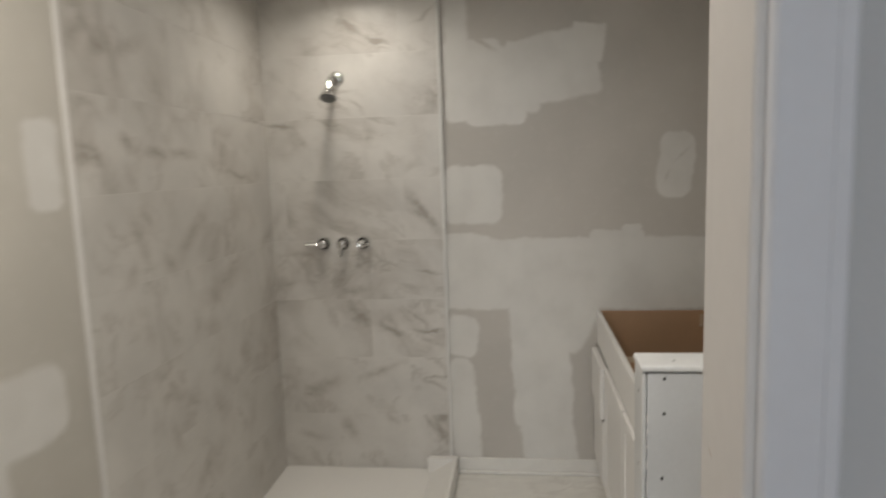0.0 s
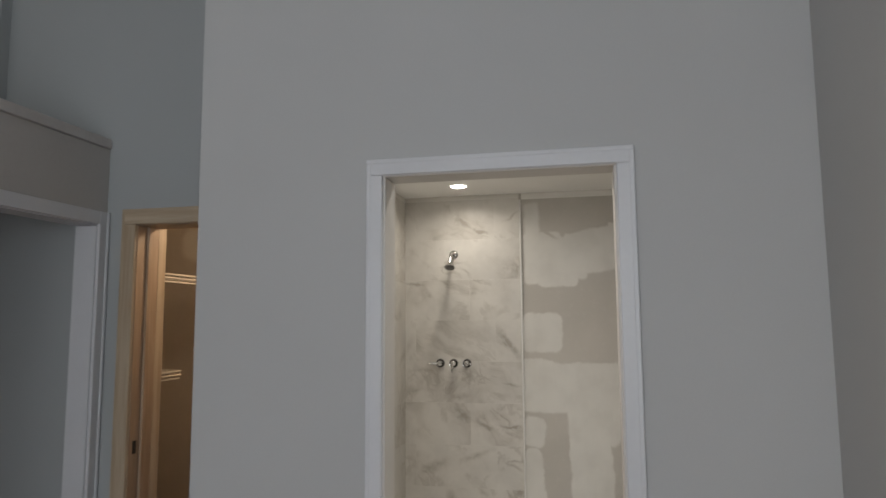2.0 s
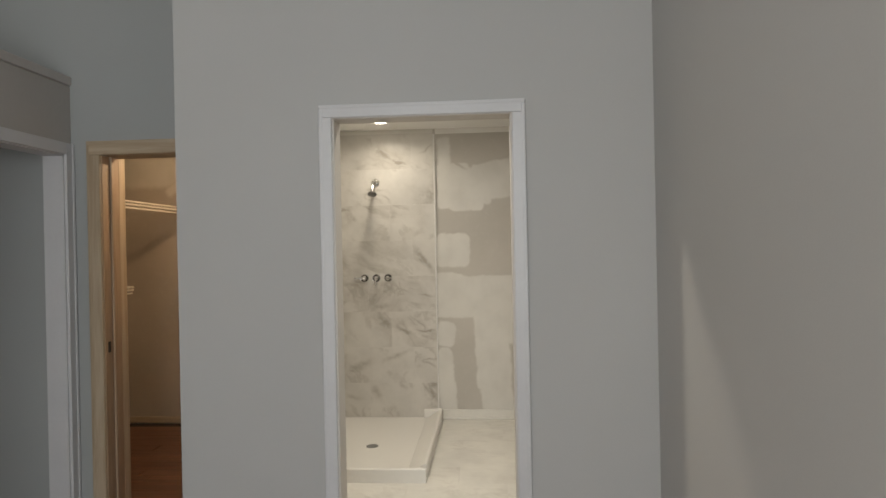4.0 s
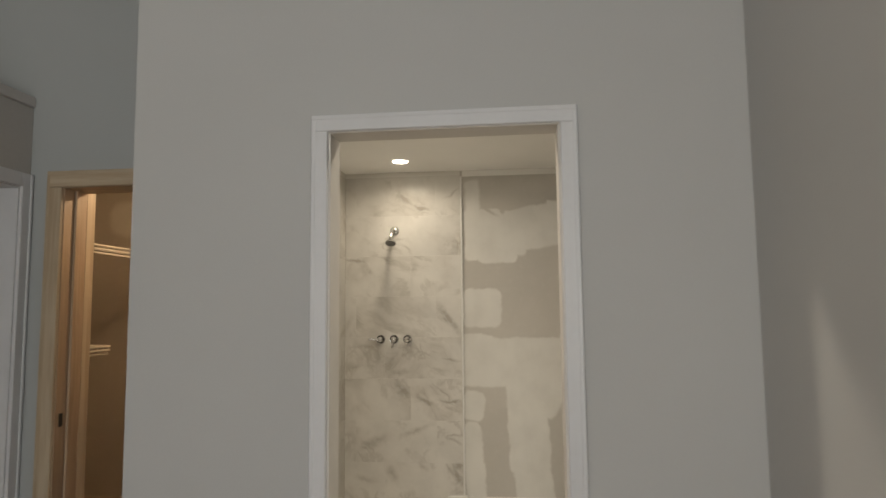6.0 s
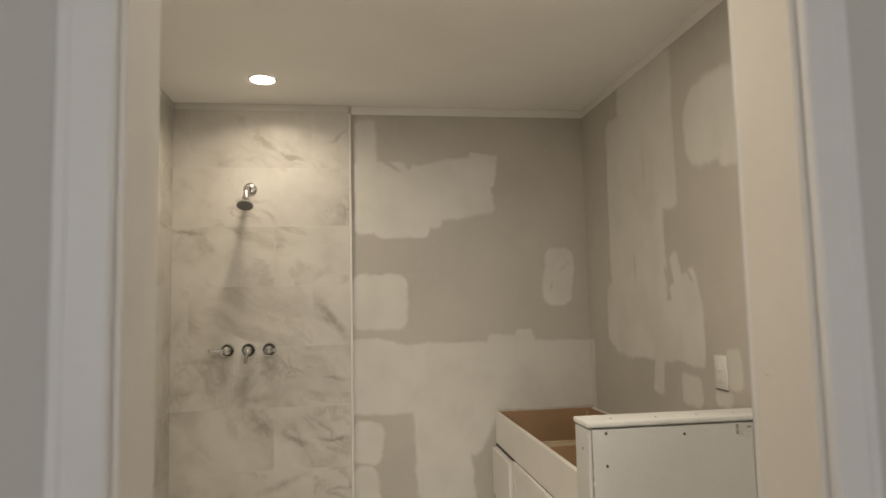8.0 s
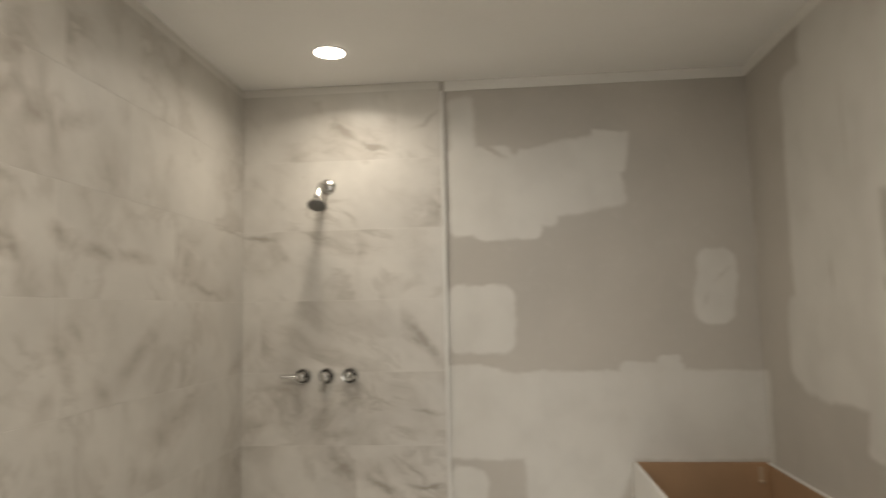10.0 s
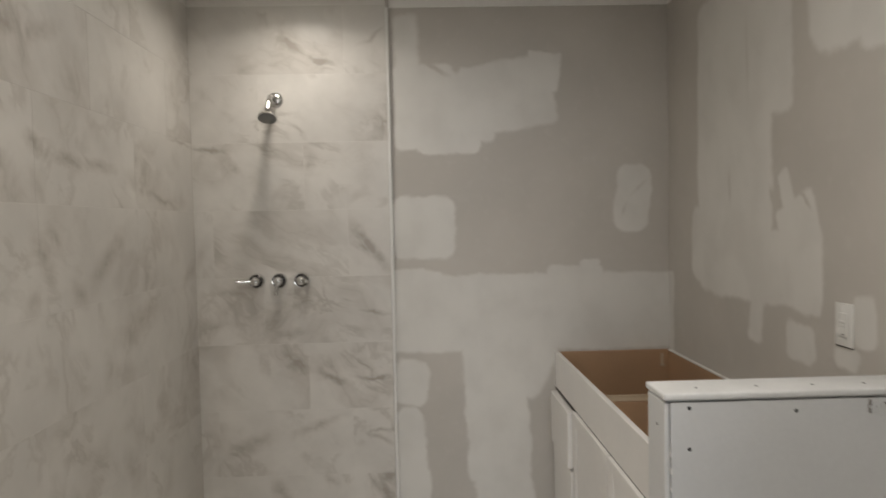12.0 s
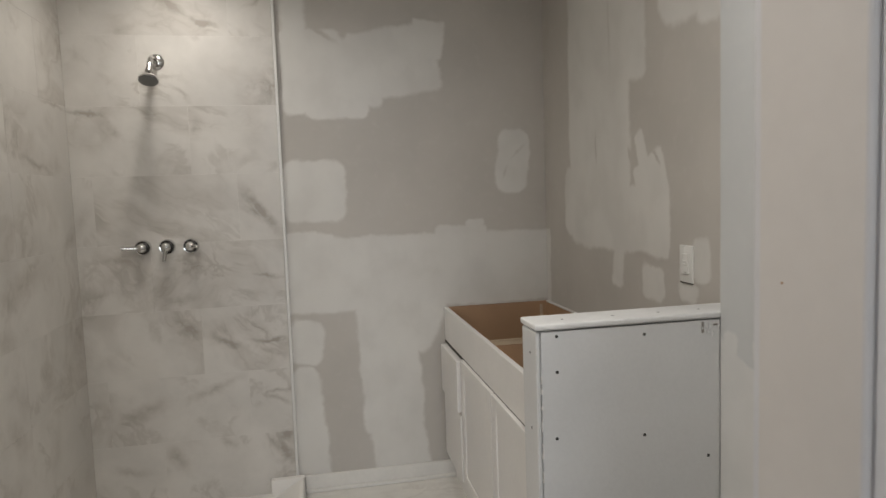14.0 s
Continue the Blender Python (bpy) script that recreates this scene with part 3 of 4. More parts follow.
piece("head_lining", jamb, boxes(((OX0 - JT + 0.001, WY0 - 0.001, OZ + 0.0005), (OX1 + JT - 0.001, WY1 + 0.001, OZ + JT - 0.001)), bevel=0.002), M_LINING)
for a, b in ((OX0 - 0.0665, OX0 - 0.0045), (OX1 + 0.0045, OX1 + 0.0665)):
    piece("inner_stile", jamb, boxes(((a, WY1 + 0.001, 0), (b, WY1 + 0.016, OZ + 0.06)), bevel=0.003), M_TRIM)

bm = bmesh.new()
add_lathe(bm, (OX1 + 0.0005, 0.90, 1.307), (-1, 0, 0), [(0, 0.0017), (0.0006, 0.0015), (0.0008, 0.0006)], 10)
piece("nail_hole", jamb, bm, M_BARE, "small dark nail hole")

closet_case = casing("closet_casing", KX0 - 0.004, KX1, KZ + 0.002, RY0 - 0.018, 0.075, 0.018, M_PINE, "unpainted knotty pine casing round the closet", M_PINE_H, sides=(True, False))
cj = thing("closet_jamb", (KX0, RY0, 0), "bare reddish pine jamb with a dark strike plate", "door jamb")
lining = piece("side_lining", cj, boxes(((KX0 - JT + 0.001, RY0 - 0.001, 0), (KX0, RY1 + 0.001, KZ)), bevel=0.001), M_JAMB)
piece("stop", cj, boxes(((KX0 + 0.0005, RY0 + 0.07, 0), (KX0 + 0.012, RY0 + 0.105, KZ)), bevel=0.002), M_JAMB)
piece("head_lining", cj, boxes(((KX0 - JT + 0.001, RY0 - 0.001, KZ + 0.0005), (WX0 + 0.049, RY1 + 0.001, KZ + JT - 0.001))), M_PINE_H)
piece("strike_plate", cj, boxes(((KX0 + 0.0003, RY0 + 0.022, 0.91), (KX0 + 0.002, RY0 + 0.048, 0.97)), bevel=0.0006), M_SCREW, "dark metal strike plate", under=lining)
piece("back_casing", cj, boxes(((KX0 - 0.06, RY1 + 0.0015, 0), (KX0, RY1 + 0.066, KZ + 0.05)), bevel=0.003), M_PINE)

hc = thing("hall_casing", (CX0, HY1, 0), "white painted casing round the dark closet opening", "door casing")
piece("stile", hc, boxes(((CX0, HY1 + 0.005, 0), (CX0 + 0.017, HY1 + 0.065, HZ + 0.07)), ((CX0, HY1 + 0.052, 0), (CX0 + 0.022, HY1 + 0.066, HZ + 0.071)), bevel=0.002), M_TRIM)
piece("stile", hc, boxes(((CX0, HY0 - 0.065, 0), (CX0 + 0.017, HY0 - 0.005, HZ + 0.07)), bevel=0.002), M_TRIM)
piece("head", hc, boxes(((CX0 + 0.0003, HY0 - 0.004, HZ + 0.006), (CX0 + 0.0168, HY1 + 0.004, HZ + 0.07)), bevel=0.002), M_TRIM)
piece("lining", hc, boxes(((CX0 - 0.116, HY1, 0), (CX0 - 0.0005, HY1 + JT - 0.001, HZ))), M_TRIM)
piece("lining", hc, boxes(((CX0 - 0.116, HY0 - JT + 0.001, 0), (CX0 - 0.0005, HY0, HZ))), M_TRIM)
piece("lining", hc, boxes(((CX0 - 0.116, HY0 - JT + 0.001, HZ + 0.0005), (CX0 - 0.0005, HY1 + JT - 0.001, HZ + JT - 0.001))), M_TRIM)

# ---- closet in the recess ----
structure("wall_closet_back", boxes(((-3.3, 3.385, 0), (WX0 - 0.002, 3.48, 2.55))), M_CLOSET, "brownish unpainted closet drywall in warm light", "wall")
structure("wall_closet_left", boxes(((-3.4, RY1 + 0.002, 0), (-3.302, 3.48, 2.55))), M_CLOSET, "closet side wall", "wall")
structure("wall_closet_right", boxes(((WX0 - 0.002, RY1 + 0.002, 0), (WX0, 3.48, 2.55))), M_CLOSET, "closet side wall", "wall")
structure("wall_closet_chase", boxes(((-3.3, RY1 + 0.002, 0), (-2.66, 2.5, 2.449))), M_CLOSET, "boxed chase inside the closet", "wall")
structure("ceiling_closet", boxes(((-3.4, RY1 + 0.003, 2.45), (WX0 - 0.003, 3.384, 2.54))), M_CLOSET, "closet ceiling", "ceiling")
structure("baseboard_closet", boxes(((-3.3, 3.372, 0), (WX0 - 0.004, 3.3848, 0.055)), bevel=0.003), M_PINE_H, "low pine baseboard in the closet", "baseboard")


def wire_shelf(y0, y1, z, x0, x1, label):
    ob = thing("wire_shelf", (x0, y0, z), label, "shelf", "closet wire shelves")
    for k, (x, dz) in enumerate(((x1, 0.0), (x1, -0.022), (x1 - 0.012, -0.044), ((x0 + x1) / 2, -0.004), (x0 + 0.012, 0.0))):
        bm = bmesh.new()
        add_rod(bm, (x, y0, z + dz), (x, y1, z + dz), 0.006 if k < 3 else 0.004, seg=8)
        piece("rail", ob, bm, M_WIRE, smooth=True)
    n = int((y1 - y0) / 0.05)
    bm = bmesh.new()
    for i in range(n + 1):
        y = y0 + 0.01 + i * (y1 - y0 - 0.02) / n
        add_rod(bm, (x0 + 0.006, y, z + 0.006), (x1, y, z + 0.006), 0.003, seg=6)
        add_rod(bm, (x1, y, z + 0.006), (x1, y, z - 0.024), 0.003, seg=6)
    tagged(piece("cross_wires", ob, bm, M_WIRE), kind="stuff")
    return ob


wire_shelf(1.6, 3.38, 1.815, -2.655, -2.33, "white coated wire shelf on the closet wall")
wire_shelf(1.6, 2.34, 1.225, -2.655, -2.35, "short white wire shelf lower on the closet wall")
cb = thing("closet_bulb", (-1.50, 2.30, 2.45), "bare warm bulb in a ceiling holder", "lamp")
bm = bmesh.new()
add_lathe(bm, (-1.50, 2.30, 2.45), (0, 0, -1), [(0, 0.05), (0.02, 0.05), (0.03, 0.024), (0.06, 0.022)])
holder = piece("holder", cb, bm, M_PLASTIC, smooth=True)
bm = bmesh.new()
add_lathe(bm, (-1.50, 2.30, 2.39), (0, 0, -1), [(0, 0.014), (0.02, 0.02), (0.045, 0.03), (0.065, 0.026), (0.078, 0.01)], 16)
g = piece("bulb", cb, bm, M_BULB, smooth=True, under=holder)
g.visible_shadow = False

# ---- shower ----
pan = thing("shower_pan", (-0.76, 2.7, 0), "white low shower base with a raised kerb and a round drain", "shower base")
PX0, PX1, PY0, PY1, PH = TX + 0.002, -0.300, 1.985, TY - 0.002, 0.090
bm = bmesh.new()
add_box(bm, (PX0, PY0 + 0.09, -0.005), (PX1 - 0.1355, PY1, 0.020), 0.004)
tray = piece("tray", pan, bm, M_PAN)


def kerb(name, across, along0, along1, side):
    """A kerb with a narrow rim that slopes down to the tray. across: places from the rim inwards; side: True where it runs along y."""
    heights = (-0.005, PH - 0.006, PH, PH, PH - 0.005, 0.034, 0.021, -0.005)
    bm = bmesh.new()
    ends = []
    for a in (along0, along1):
        ends.append([bm.verts.new((c, a, h) if side else (a, c, h)) for c, h in zip(across, heights)])
    n = len(heights)
    for k in range(n):
        bm.faces.new((ends[0][k], ends[0][(k + 1) % n], ends[1][(k + 1) % n], ends[1][k]))
    bm.faces.new(ends[0][::-1])
    bm.faces.new(ends[1])
    piece(name, pan, bm, M_PAN, smooth=True)


kerb("kerb_side", [PX1 - d for d in (0, 0, 0.006, 0.018, 0.026, 0.112, 0.135, 0.135)], PY0 + 0.0915, PY1 - 0.041, True)
kerb("kerb_front", [PY0 + d for d in (0, 0, 0.006, 0.018, 0.026, 0.078, 0.0905, 0.0905)], PX0, PX1, False)
piece("kerb_end", pan, boxes(((PX1 - 0.152, PY1 - 0.040, -0.005), (PX1, PY1, PH + 0.004)), bevel=0.004, seg=2), M_PAN, "raised end block at the wall", smooth=True)
bm = bmesh.new()
add_lathe(bm, (-0.757, 2.67, 0.018), (0, 0, 1), [(0, 0.044), (0.004, 0.044), (0.006, 0.04), (0.005, 0.025), (0.005, 0.002)])
piece("drain", pan, bm, M_NOZZLE, "dark round drain grate", smooth=True, under=tray)

# edge trims where the tiling ends
structure("trim_tile_edge", boxes(((TXE - 0.004, TY - 0.003, PH), (TXE + 0.008, BY, CEIL - 0.046)), bevel=0.003, seg=2), M_BEAD, "white edge strip at the end of the tiling", "trim")
structure("trim_tile_edge_left", boxes(((-1.226, 2.021, PH + 0.002), (TX + 0.003, 2.035, CEIL - 0.002)), bevel=0.003, seg=2), M_BEAD, "white edge strip beside the shower wall", "trim")

# shower head on its arm
sh = thing("wall_shower", (-0.838, TY, 2.015), "chrome shower head on a short curved arm", "shower head")
bm = bmesh.new()
add_lathe(bm, (-0.838, TY + 0.001, 2.015), (0, -1, 0), [(0, 0.034), (0.004, 0.034), (0.010, 0.028), (0.014, 0.013)])
piece("flange", sh, bm, M_CHROME, smooth=True)
bm = bmesh.new()
arm = [Vector((-0.838, TY - 0.010, 2.015)), Vector((-0.838, TY - 0.06, 2.019)), Vector((-0.838, TY - 0.10, 2.007)), Vector((-0.837, TY - 0.130, 1.980)), Vector((-0.837, TY - 0.146, 1.950))]
for p, q in zip(arm, arm[1:]):
    add_rod(bm, p, q + (q - p) * 0.08, 0.0105, seg=14)
piece("arm", sh, bm, M_CHROME, smooth=True)
tip, way = arm[-1], Vector((0.0, -0.42, -0.90)).normalized()
bm = bmesh.new()
add_lathe(bm, tip - way * 0.008, way, [(0, 0.014), (0.012, 0.017), (0.022, 0.015), (0.03, 0.024), (0.045, 0.037), (0.052, 0.041), (0.057, 0.040)])
bell = piece("bell", sh, bm, M_CHROME, smooth=True)
bm = bmesh.new()
add_lathe(bm, tip + way * 0.0465, way, [(0, 0.037), (0.004, 0.037), (0.006, 0.033), (0.0062, 0.004)])
piece("nozzle_face", sh, bm, M_NOZZLE, "dark grey nozzle face", smooth=True, under=bell)


def valve(x, lever):
    z = 1.207
    ob = thing("shower_valve", (x, TY, z), "round chrome shower valve with a lever handle", "valve", "shower valves")
    bm = bmesh.new()
    add_lathe(bm, (x, TY + 0.001, z), (0, -1, 0), [(0, 0.0345), (0.012, 0.0345), (0.018, 0.0335), (0.021, 0.0315), (0.0205, 0.0290), (0.014, 0.0275), (0.008, 0.024)])
    cup = piece("escutcheon", ob, bm, M_CHROME, smooth=True)
    # added ring: dark reflection round the handle, given as a part
    bm = bmesh.new()
    add_lathe(bm, (x, TY - 0.006, z), (0, -1, 0), [(0, 0.0285), (0.006, 0.0280), (0.010, 0.021), (0.0105, 0.010)])
    piece("reflection_ring", ob, bm, M_DARK_REFLECTION, "dark ring added as the chrome's dark reflection", smooth=True, under=cup)
    bm = bmesh.new()
    add_lathe(bm, (x, TY - 0.010, z), (0, -1, 0), [(0, 0.013), (0.012, 0.013), (0.016, 0.0185), (0.024, 0.0205), (0.034, 0.0200), (0.041, 0.0165), (0.0445, 0.010), (0.0455, 0.002)])
    hub = piece("hub", ob, bm, M_CHROME, smooth=True)
    bm = bmesh.new()
    end = (x + lever[0], TY - 0.046 - lever[2], z + lever[1])
    add_rod(bm, (x + lever[0] * 0.2, TY - 0.042, z + lever[1] * 0.2), end, 0.0095, 0.0075, 12)
    bmesh.ops.create_uvsphere(bm, u_segments=12, v_segments=8, radius=0.0085, matrix=Matrix.Translation(end))
    piece("lever", ob, bm, M_CHROME, smooth=True, under=hub)


valve(-0.943, (-0.075, 0.002, 0.012))
valve(-0.842, (-0.004, -0.055, 0.022))
valve(-0.741, (0.032, 0.000, 0.030))


def downlight(x, y, lit):
    ob = thing("downlight", (x, y, CEIL), "round recessed ceiling lamp, lit", "ceiling lamp", "recessed lamps")
    bm = bmesh.new()
    add_lathe(bm, (x, y, CEIL + 0.001), (0, 0, -1), [(0, 0.064), (0.003, 0.064), (0.0045, 0.058)])
    rim = piece("rim", ob, bm, M_TRIM, smooth=True)
    bm = bmesh.new()
    add_lathe(bm, (x, y, CEIL - 0.0035), (0, 0, -1), [(0, 0.055), (0.002, 0.055), (0.003, 0.04)])
    g = piece("diffuser", ob, bm, lit, smooth=True, under=rim)
    g.visible_shadow = False


downlight(*LAMP, M_GLOW)
downlight(*CAN2, M_GLOW)
# body of the added fill lamp, out of view
downlight(*FILL_CAN, M_GLOW)

# ---- vanity ----
VX0, VX1, VY0, VY1, VZ = 0.404, RX - 0.003, 2.058, BY - 0.004, 0.850
van = thing("vanity_cabinet", ((VX0 + VX1) / 2, (VY0 + VY1) / 2, 0), "white vanity cabinet without a top, bare brown inside", "cabinet")
T = 0.018
piece("face_frame", van, boxes(((VX0, VY0, 0.69), (VX0 + 0.02, VY1, VZ)), bevel=0.002), M_CABINET, "white false drawer panel")
piece("front", van, boxes(((VX0 + 0.002, VY0, 0.10), (VX0 + 0.02, VY1, 0.689))), M_CABINET)
# the joint's shade, laid on as a thin dark strip
piece("gap_shade_strip", van, boxes(((VX0 + 0.0005, VY0 + 0.001, 0.676), (VX0 + 0.0018, VY1 - 0.001, 0.6895))), M_GAP, "dark strip painted in as the shade above the doors")
piece("toe_kick", van, boxes(((VX0 + 0.03, VY0, 0.0), (VX0 + 0.045, VY1 - 0.016, 0.0995))), M_CABINET)
piece("end_panel", van, boxes(((VX0 + 0.0202, VY1 - T, 0.101), (VX1, VY1, VZ - 0.001))), M_BARE, "brown hardboard end panel")
piece("end_panel", van, boxes(((VX0 + 0.0202, VY0, 0.0), (VX1, VY0 + T, VZ - 0.001))), M_BARE, "brown hardboard end panel")
piece("back_panel", van, boxes(((VX1 - 0.012, VY0 + T, 0.10), (VX1, VY1 - T, VZ - 0.006))), M_BARE, "brown hardboard back")
piece("bottom", van, boxes(((VX0 + 0.0202, VY0 + T, 0.10), (VX1 - 0.012, VY1 - T, 0.118))), M_BARE)
piece("divider", van, boxes(((VX0 + 0.0202, 2.735, 0.118), (VX1 - 0.012, 2.735 + T, VZ - 0.03))), M_BARE)
piece("brace", van, boxes(((VX0 + 0.0203, 2.741, VZ - 0.029), (VX1 - 0.0125, 2.750, VZ - 0.008)), bevel=0.001), M_PINE_H, "pale pine cross brace")
piece("back_rail", van, boxes(((VX1 - 0.0125, VY0 + T, VZ - 0.0055), (VX1 - 0.001, VY1 - T, VZ + 0.002)), bevel=0.001), M_CABINET, "pale raw top edge of the back")
piece("corner_bracket", van, boxes(((VX1 - 0.050, VY1 - T - 0.012, VZ - 0.075), (VX1 - 0.030, VY1 - T - 0.0005, VZ - 0.066)), ((VX1 - 0.048, VY1 - T - 0.003, VZ - 0.066), (VX1 - 0.034, VY1 - T - 0.0005, VZ - 0.015)), bevel=0.001), M_PINE, "small pale corner bracket")



def front_panel(name, y0, y1, z0, z1, proud, shaker):
    bm = bmesh.new()
    x1, x0 = VX0 + 0.0018, VX0 - proud
    if shaker:
        add_box(bm, (x0 + 0.004, y0 + 0.05, z0 + 0.05), (x1, y1 - 0.05, z1 - 0.05))
        for a, b in (((y0, z0), (y0 + 0.055, z1)), ((y1 - 0.055, z0), (y1, z1)), ((y0 + 0.0555, z0), (y1 - 0.0555, z0 + 0.055)), ((y0 + 0.0555, z1 - 0.055), (y1 - 0.0555, z1))):
            add_box(bm, (x0, a[0], a[1]), (x1, b[0], b[1]), 0.002)
    else:
        add_box(bm, (x0, y0, z0), (x1, y1, z1), 0.006, 2)
    piece(name, van, bm, M_CABINET)


front_panel("drawer_front", 3.10, 3.462, 0.45, 0.678, 0.03, False)
front_panel("drawer_front", 3.10, 3.462, 0.135, 0.438, 0.019, False)
front_panel("door", 2.595, 3.088, 0.135, 0.688, 0.014, True)
front_panel("door", 2.095, 2.585, 0.135, 0.688, 0.014, True)

# ---- low wall beside the vanity ----
QX0, QY0, QY1, QZ = 0.343, 1.940, 2.054, 1.041
pony = thing("pony_wall", (0.6, 2.0, 0), "white primed low wall with dark screw heads beside the vanity", "low wall")
piece("core", pony, boxes(((QX0 + 0.012, QY0 + 0.012, 0), (RX - 0.003, QY1, QZ)), bevel=0.002), M_PONY)
face_board = piece("face_board", pony, boxes(((QX0 + 0.0127, QY0, 0), (0.8545, QY0 + 0.0115, QZ)), bevel=0.001), M_PONY)
end_board = piece("end_board", pony, boxes(((QX0, QY0 + 0.003, 0), (QX0 + 0.0115, QY1, QZ)), bevel=0.003), M_PONY)
cap = piece("cap", pony, boxes(((QX0 - 0.004, QY0 - 0.004, QZ + 0.004), (RX - 0.003, QY1 + 0.004, QZ + 0.021)), bevel=0.006, seg=3), M_CAP, "white cap board", smooth=True)
for x, z in ((0.397, 1.028), (0.397, 0.936), (0.393, 0.763), (0.637, 1.016), (0.635, 0.748), (0.820, 0.672), (0.393, 0.48), (0.635, 0.47), (0.39, 0.2), (0.635, 0.19)):
    bm = bmesh.new()
    add_lathe(bm, (x, QY0 + 0.001, z), (0, -1, 0), [(0, 0.0048), (0.0014, 0.0045), (0.0016, 0.002)], 12)
    piece("screw", pony, bm, M_SCREW, under=face_board)
for z in (0.98, 0.78):
    bm = bmesh.new()
    add_lathe(bm, (QX0 + 0.001, 1.99, z), (-1, 0, 0), [(0, 0.0042), (0.0014, 0.004), (0.0016, 0.002)], 12)
    piece("screw", pony, bm, M_SCREW, under=end_board)
for x in (0.43, 0.57, 0.70, 0.82):
    bm = bmesh.new()
    add_lathe(bm, (x, 1.985, QZ + 0.0205), (0, 0, 1), [(0, 0.004), (0.001, 0.0038), (0.0012, 0.002)], 12)
    piece("screw", pony, bm, M_SCREW, under=cap)

# torn paper and rough edges of the boards
rough = random.Random(7)
bm = bmesh.new()
for k in range(9):
    x = 0.80 + 0.05 * rough.random()
    z = QZ - 0.004 - 0.03 * rough.random()
    add_box(bm, (x, QY0 - 0.0022, z - 0.006 - 0.012 * rough.random()), (x + 0.003 + 0.007 * rough.random(), QY0 + 0.001, z), 0.0008)
piece("torn_paper", pony, bm, M_PONY, "torn paper at the board's corner", under=face_board)
bm = bmesh.new()
for k in range(18):
    z = 0.15 + 0.87 * rough.random()
    add_box(bm, (QX0 + 0.0105, QY0 - 0.0006, z), (QX0 + 0.0128 + 0.002 * rough.random(), QY0 + 0.004, z + 0.004 + 0.02 * rough.random()), 0.0005)
piece("chipped_edge", pony, bm, M_CABINET, "chipped compound along the corner", under=face_board)
bm = bmesh.new()
add_box(bm, (0.800, QY0 - 0.0012, QZ - 0.034), (0.807, QY0 + 0.001, QZ - 0.004), 0.0004)
add_box(bm, (0.835, QY0 - 0.0012, QZ - 0.016), (0.848, QY0 + 0.001, QZ - 0.011), 0.0004)
piece("nick", pony, bm, M_NICK, "dark nicks in the board", under=face_board)

sw = thing("outlet_plate", (RX, 2.231, 1.155), "white wall outlet with cover plate", "outlet")
piece("plate", sw, boxes(((RX - 0.006, 2.195, 1.097), (RX + 0.001, 2.267, 1.213)), bevel=0.003, seg=2), M_PLASTIC, smooth=True)
socket = piece("receptacle", sw, boxes(((RX - 0.009, 2.214, 1.122), (RX - 0.005, 2.248, 1.188)), bevel=0.002), M_PLASTIC)
piece("button", sw, boxes(((RX - 0.0105, 2.220, 1.150), (RX - 0.0085, 2.242, 1.157)), bevel=0.001), M_PLASTIC, under=socket)
piece("button", sw, boxes(((RX - 0.0105, 2.220, 1.160), (RX - 0.0085, 2.242, 1.167)), bevel=0.001), M_PLASTIC, under=socket)
piece("slot", sw, boxes(((RX - 0.0098, 2.222, 1.129), (RX - 0.0088, 2.234, 1.131))), M_NICK, "small dark slot", under=socket)
# solid dark sliver in place of the plate's shadow on the wall
piece("bottom_shade", sw, boxes(((RX - 0.0045, 2.197, 1.0945), (RX + 0.001, 2.265, 1.0972))), M_GAP, "dark strip painted in as the shade below the cover plate")

# baseboards
structure("baseboard", boxes(((PX1 + 0.001, BY - 0.014, 0), (VX0 + 0.055, BY - 0.0005, 0.082)), bevel=0.004, seg=2), M_BASE, "white baseboard under the drywall", "baseboard")
structure("trim_shoe", boxes(((PX1 + 0.001, BY - 0.028, 0), (VX0 + 0.028, BY - 0.0145, 0.019)), bevel=0.006, seg=3), M_BASE, "pale quarter-round shoe under the baseboard", "trim")
structure("baseboard_left", boxes(((-1.2235, WY1 + 0.02, 0), (-1.211, 2.0, 0.082)), bevel=0.004, seg=2), M_BASE, "white baseboard on the side wall", "baseboard")

# ---- tiles and boards, piece by piece ----
TILE_H, TILE_W, GAPW = 0.3025, 0.605, 0.0006
GAPV = 0.0008                    # level joints are wider than upright ones
backing = structure("tile_backing", boxes(((TX + 0.001, TY + 0.0007, 0), (TXE - 0.005, BY - 0.001, CEIL - 0.001)),
                                           ((-1.2235, 2.036, 0), (TX - 0.0007, BY - 0.001, CEIL - 0.001))), M_GROUT_PALE, "pale grout bed of the shower wall tiles", "wall")
_tiles = {}


def tile(kind, w, h):
    """One tile with eased edges, facing -y (kind 0), +x (kind 1) or up (kind 2), shared between alike tiles."""
    key = (kind, round(w, 3), round(h, 3))
    if key not in _tiles:
        bm = bmesh.new()
        lo, hi = {0: ((0, 0, 0), (w, 0.0045, h)), 1: ((-0.0045, 0, 0), (0, w, h)), 2: ((0, 0, -0.008), (w, h, 0))}[kind]
        add_box(bm, lo, hi, 0.0003)
        _tiles[key] = mesh_of("tile", bm, (M_MARBLE, M_MARBLE_SIDE_DIM, M_FLOORTILE)[kind])
    return _tiles[key]


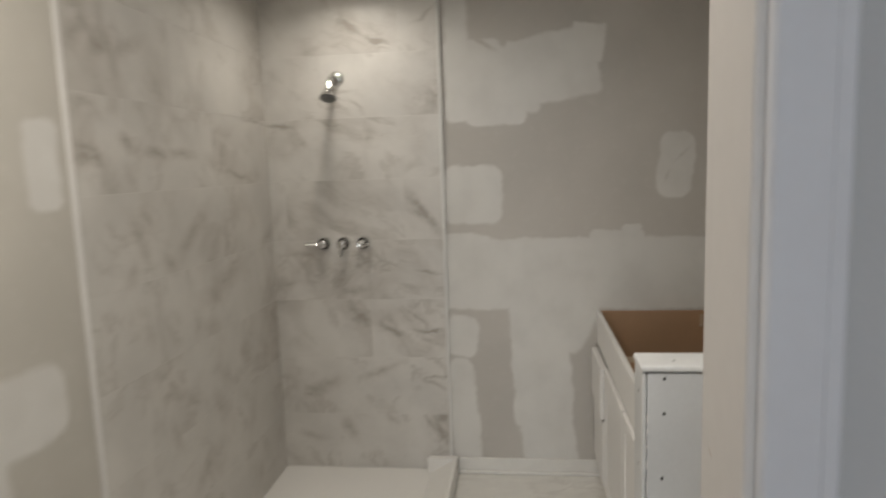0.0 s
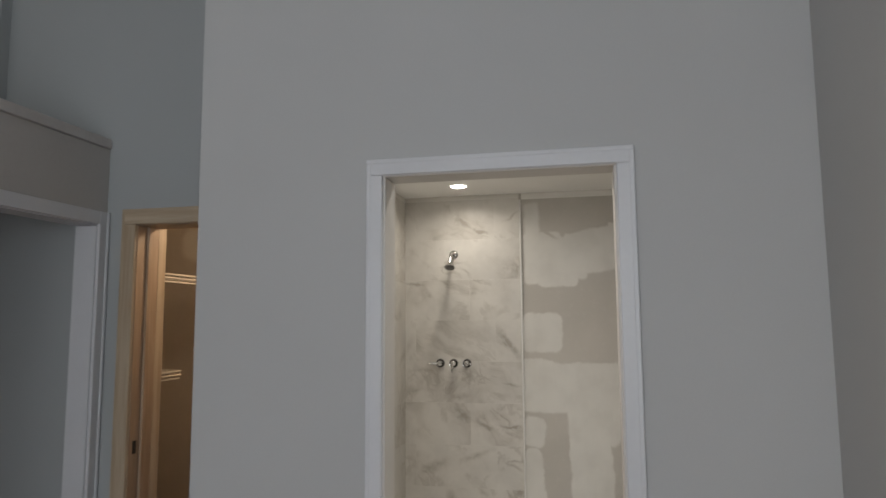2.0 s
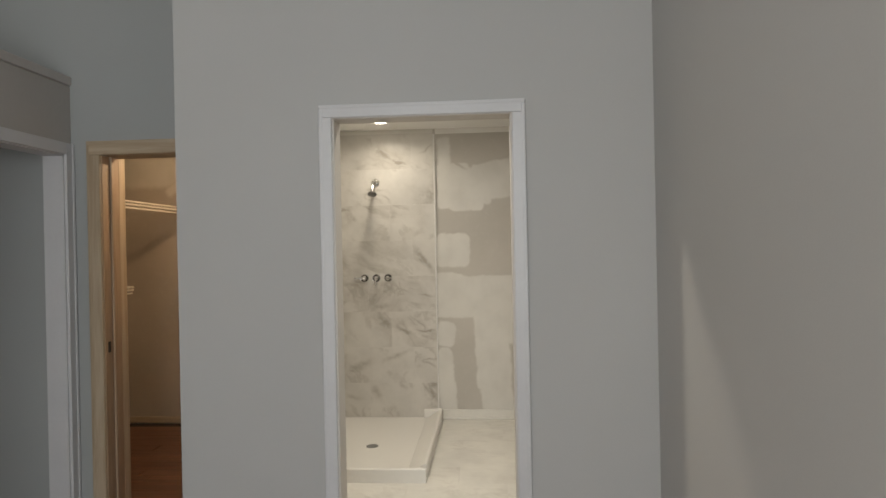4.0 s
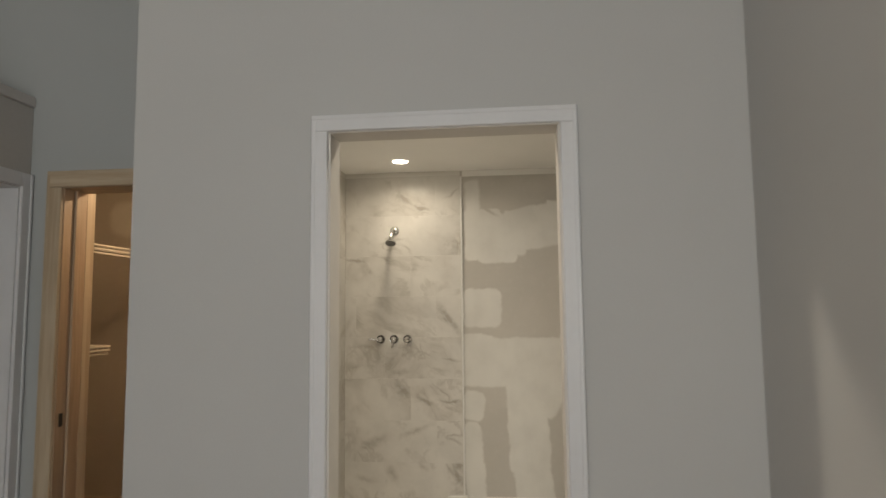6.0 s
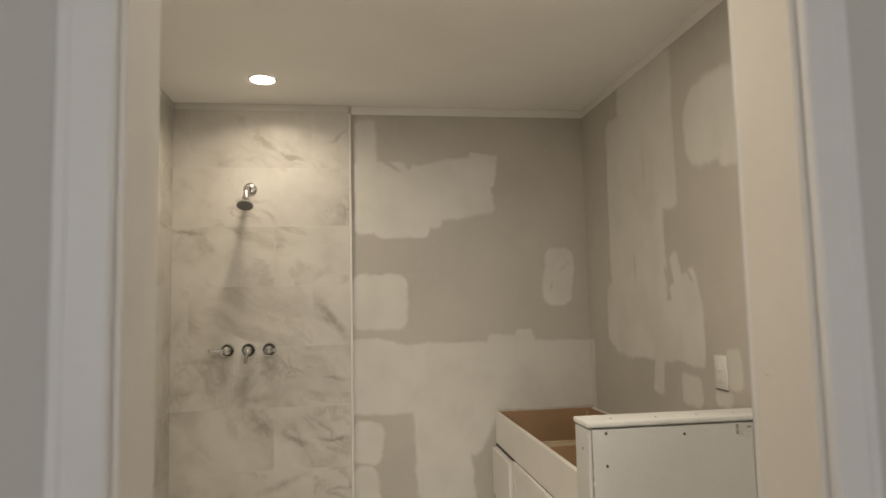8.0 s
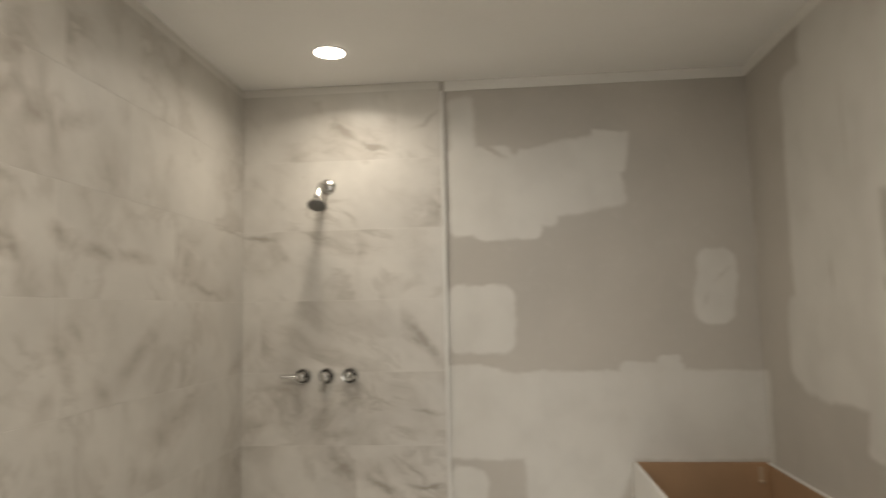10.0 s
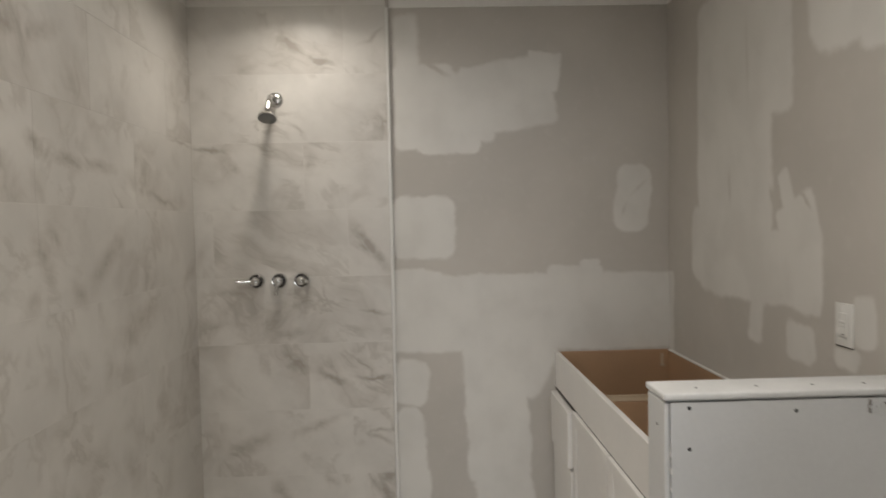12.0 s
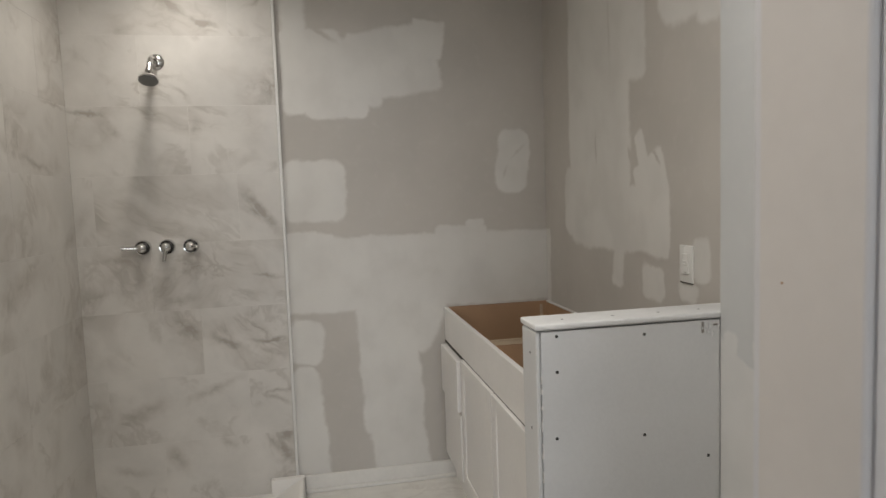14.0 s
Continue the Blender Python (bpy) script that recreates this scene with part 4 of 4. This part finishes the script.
def lay(parent, kind, u0, u1, v0, v1, starts, put):
    """Rows of tiles in running bond between u0..u1 and v0..v1; starts: a joint in each row from the top."""
    vs = [v1]
    while vs[-1] - TILE_H > v0 + 0.02:
        vs.append(vs[-1] - TILE_H)
    vs.append(v0)
    for row, (t, b) in enumerate(zip(vs, vs[1:])):
        s = starts[row % len(starts)]
        while s > u0:
            s -= TILE_W
        while s < u1:
            a, e = max(s, u0), min(s + TILE_W, u1)
            if e - a > 0.02:
                ob = new("tile", tile(kind, e - a - GAPW, t - b - GAPV))
                ob.parent = parent
                ob.location = put(a + GAPW / 2, b + GAPV / 2)
            s += TILE_W


lay(backing, 0, TX + 0.0002, TXE - 0.005, 0.022, 2.128 + TILE_H, (-0.528, -0.914, -0.72), lambda u, v: (u, TY, v))
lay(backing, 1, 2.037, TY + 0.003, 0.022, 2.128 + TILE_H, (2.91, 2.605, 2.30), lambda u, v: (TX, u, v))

bath_floor = structure("floor_bath", boxes(((-1.23, WY1 - 0.1, -0.0118), (RX, BY - 0.001, -0.0045))), M_GROUT, "bathroom floor of pale marble-look tiles", "floor")
lay(bath_floor, 2, -1.23, RX - 0.002, WY1 - 0.06, BY - 0.002, (-0.1, 0.2), lambda u, v: (u, v, 0.0))

boards = structure("floor_bedroom", boxes(((-4.4, -4.4, -0.0119), (WX1, WY1 - 0.065, -0.006)), ((-3.3, WY1 - 0.064, -0.0119), (WX0 - 0.001, 3.384, -0.006))), M_GAP, "dark brown wood floor boards", "floor")
_board = {}
for i in range(60):
    y = -4.4 + i * 0.13
    x, end = -4.4, WX1
    if y > WY1 - 0.2:
        x, end = -3.29, WX0 - 0.002
    if y + 0.13 > 3.384:
        break
    x += random.random() * 0.6 - 0.6
    while x < end:
        l = 1.2
        a, e = max(x, -4.4 if y <= WY1 - 0.2 else -3.29), min(x + l, end)
        if e - a > 0.03:
            key = round(e - a, 2)
            if key not in _board:
                _board[key] = mesh_of("board", boxes(((0, 0, -0.006), (key - 0.002, 0.128, 0)), bevel=0.001), M_OAK)
            ob = new("board", _board[key])
            ob.parent, ob.location = boards, (a, y, 0)
        x += l
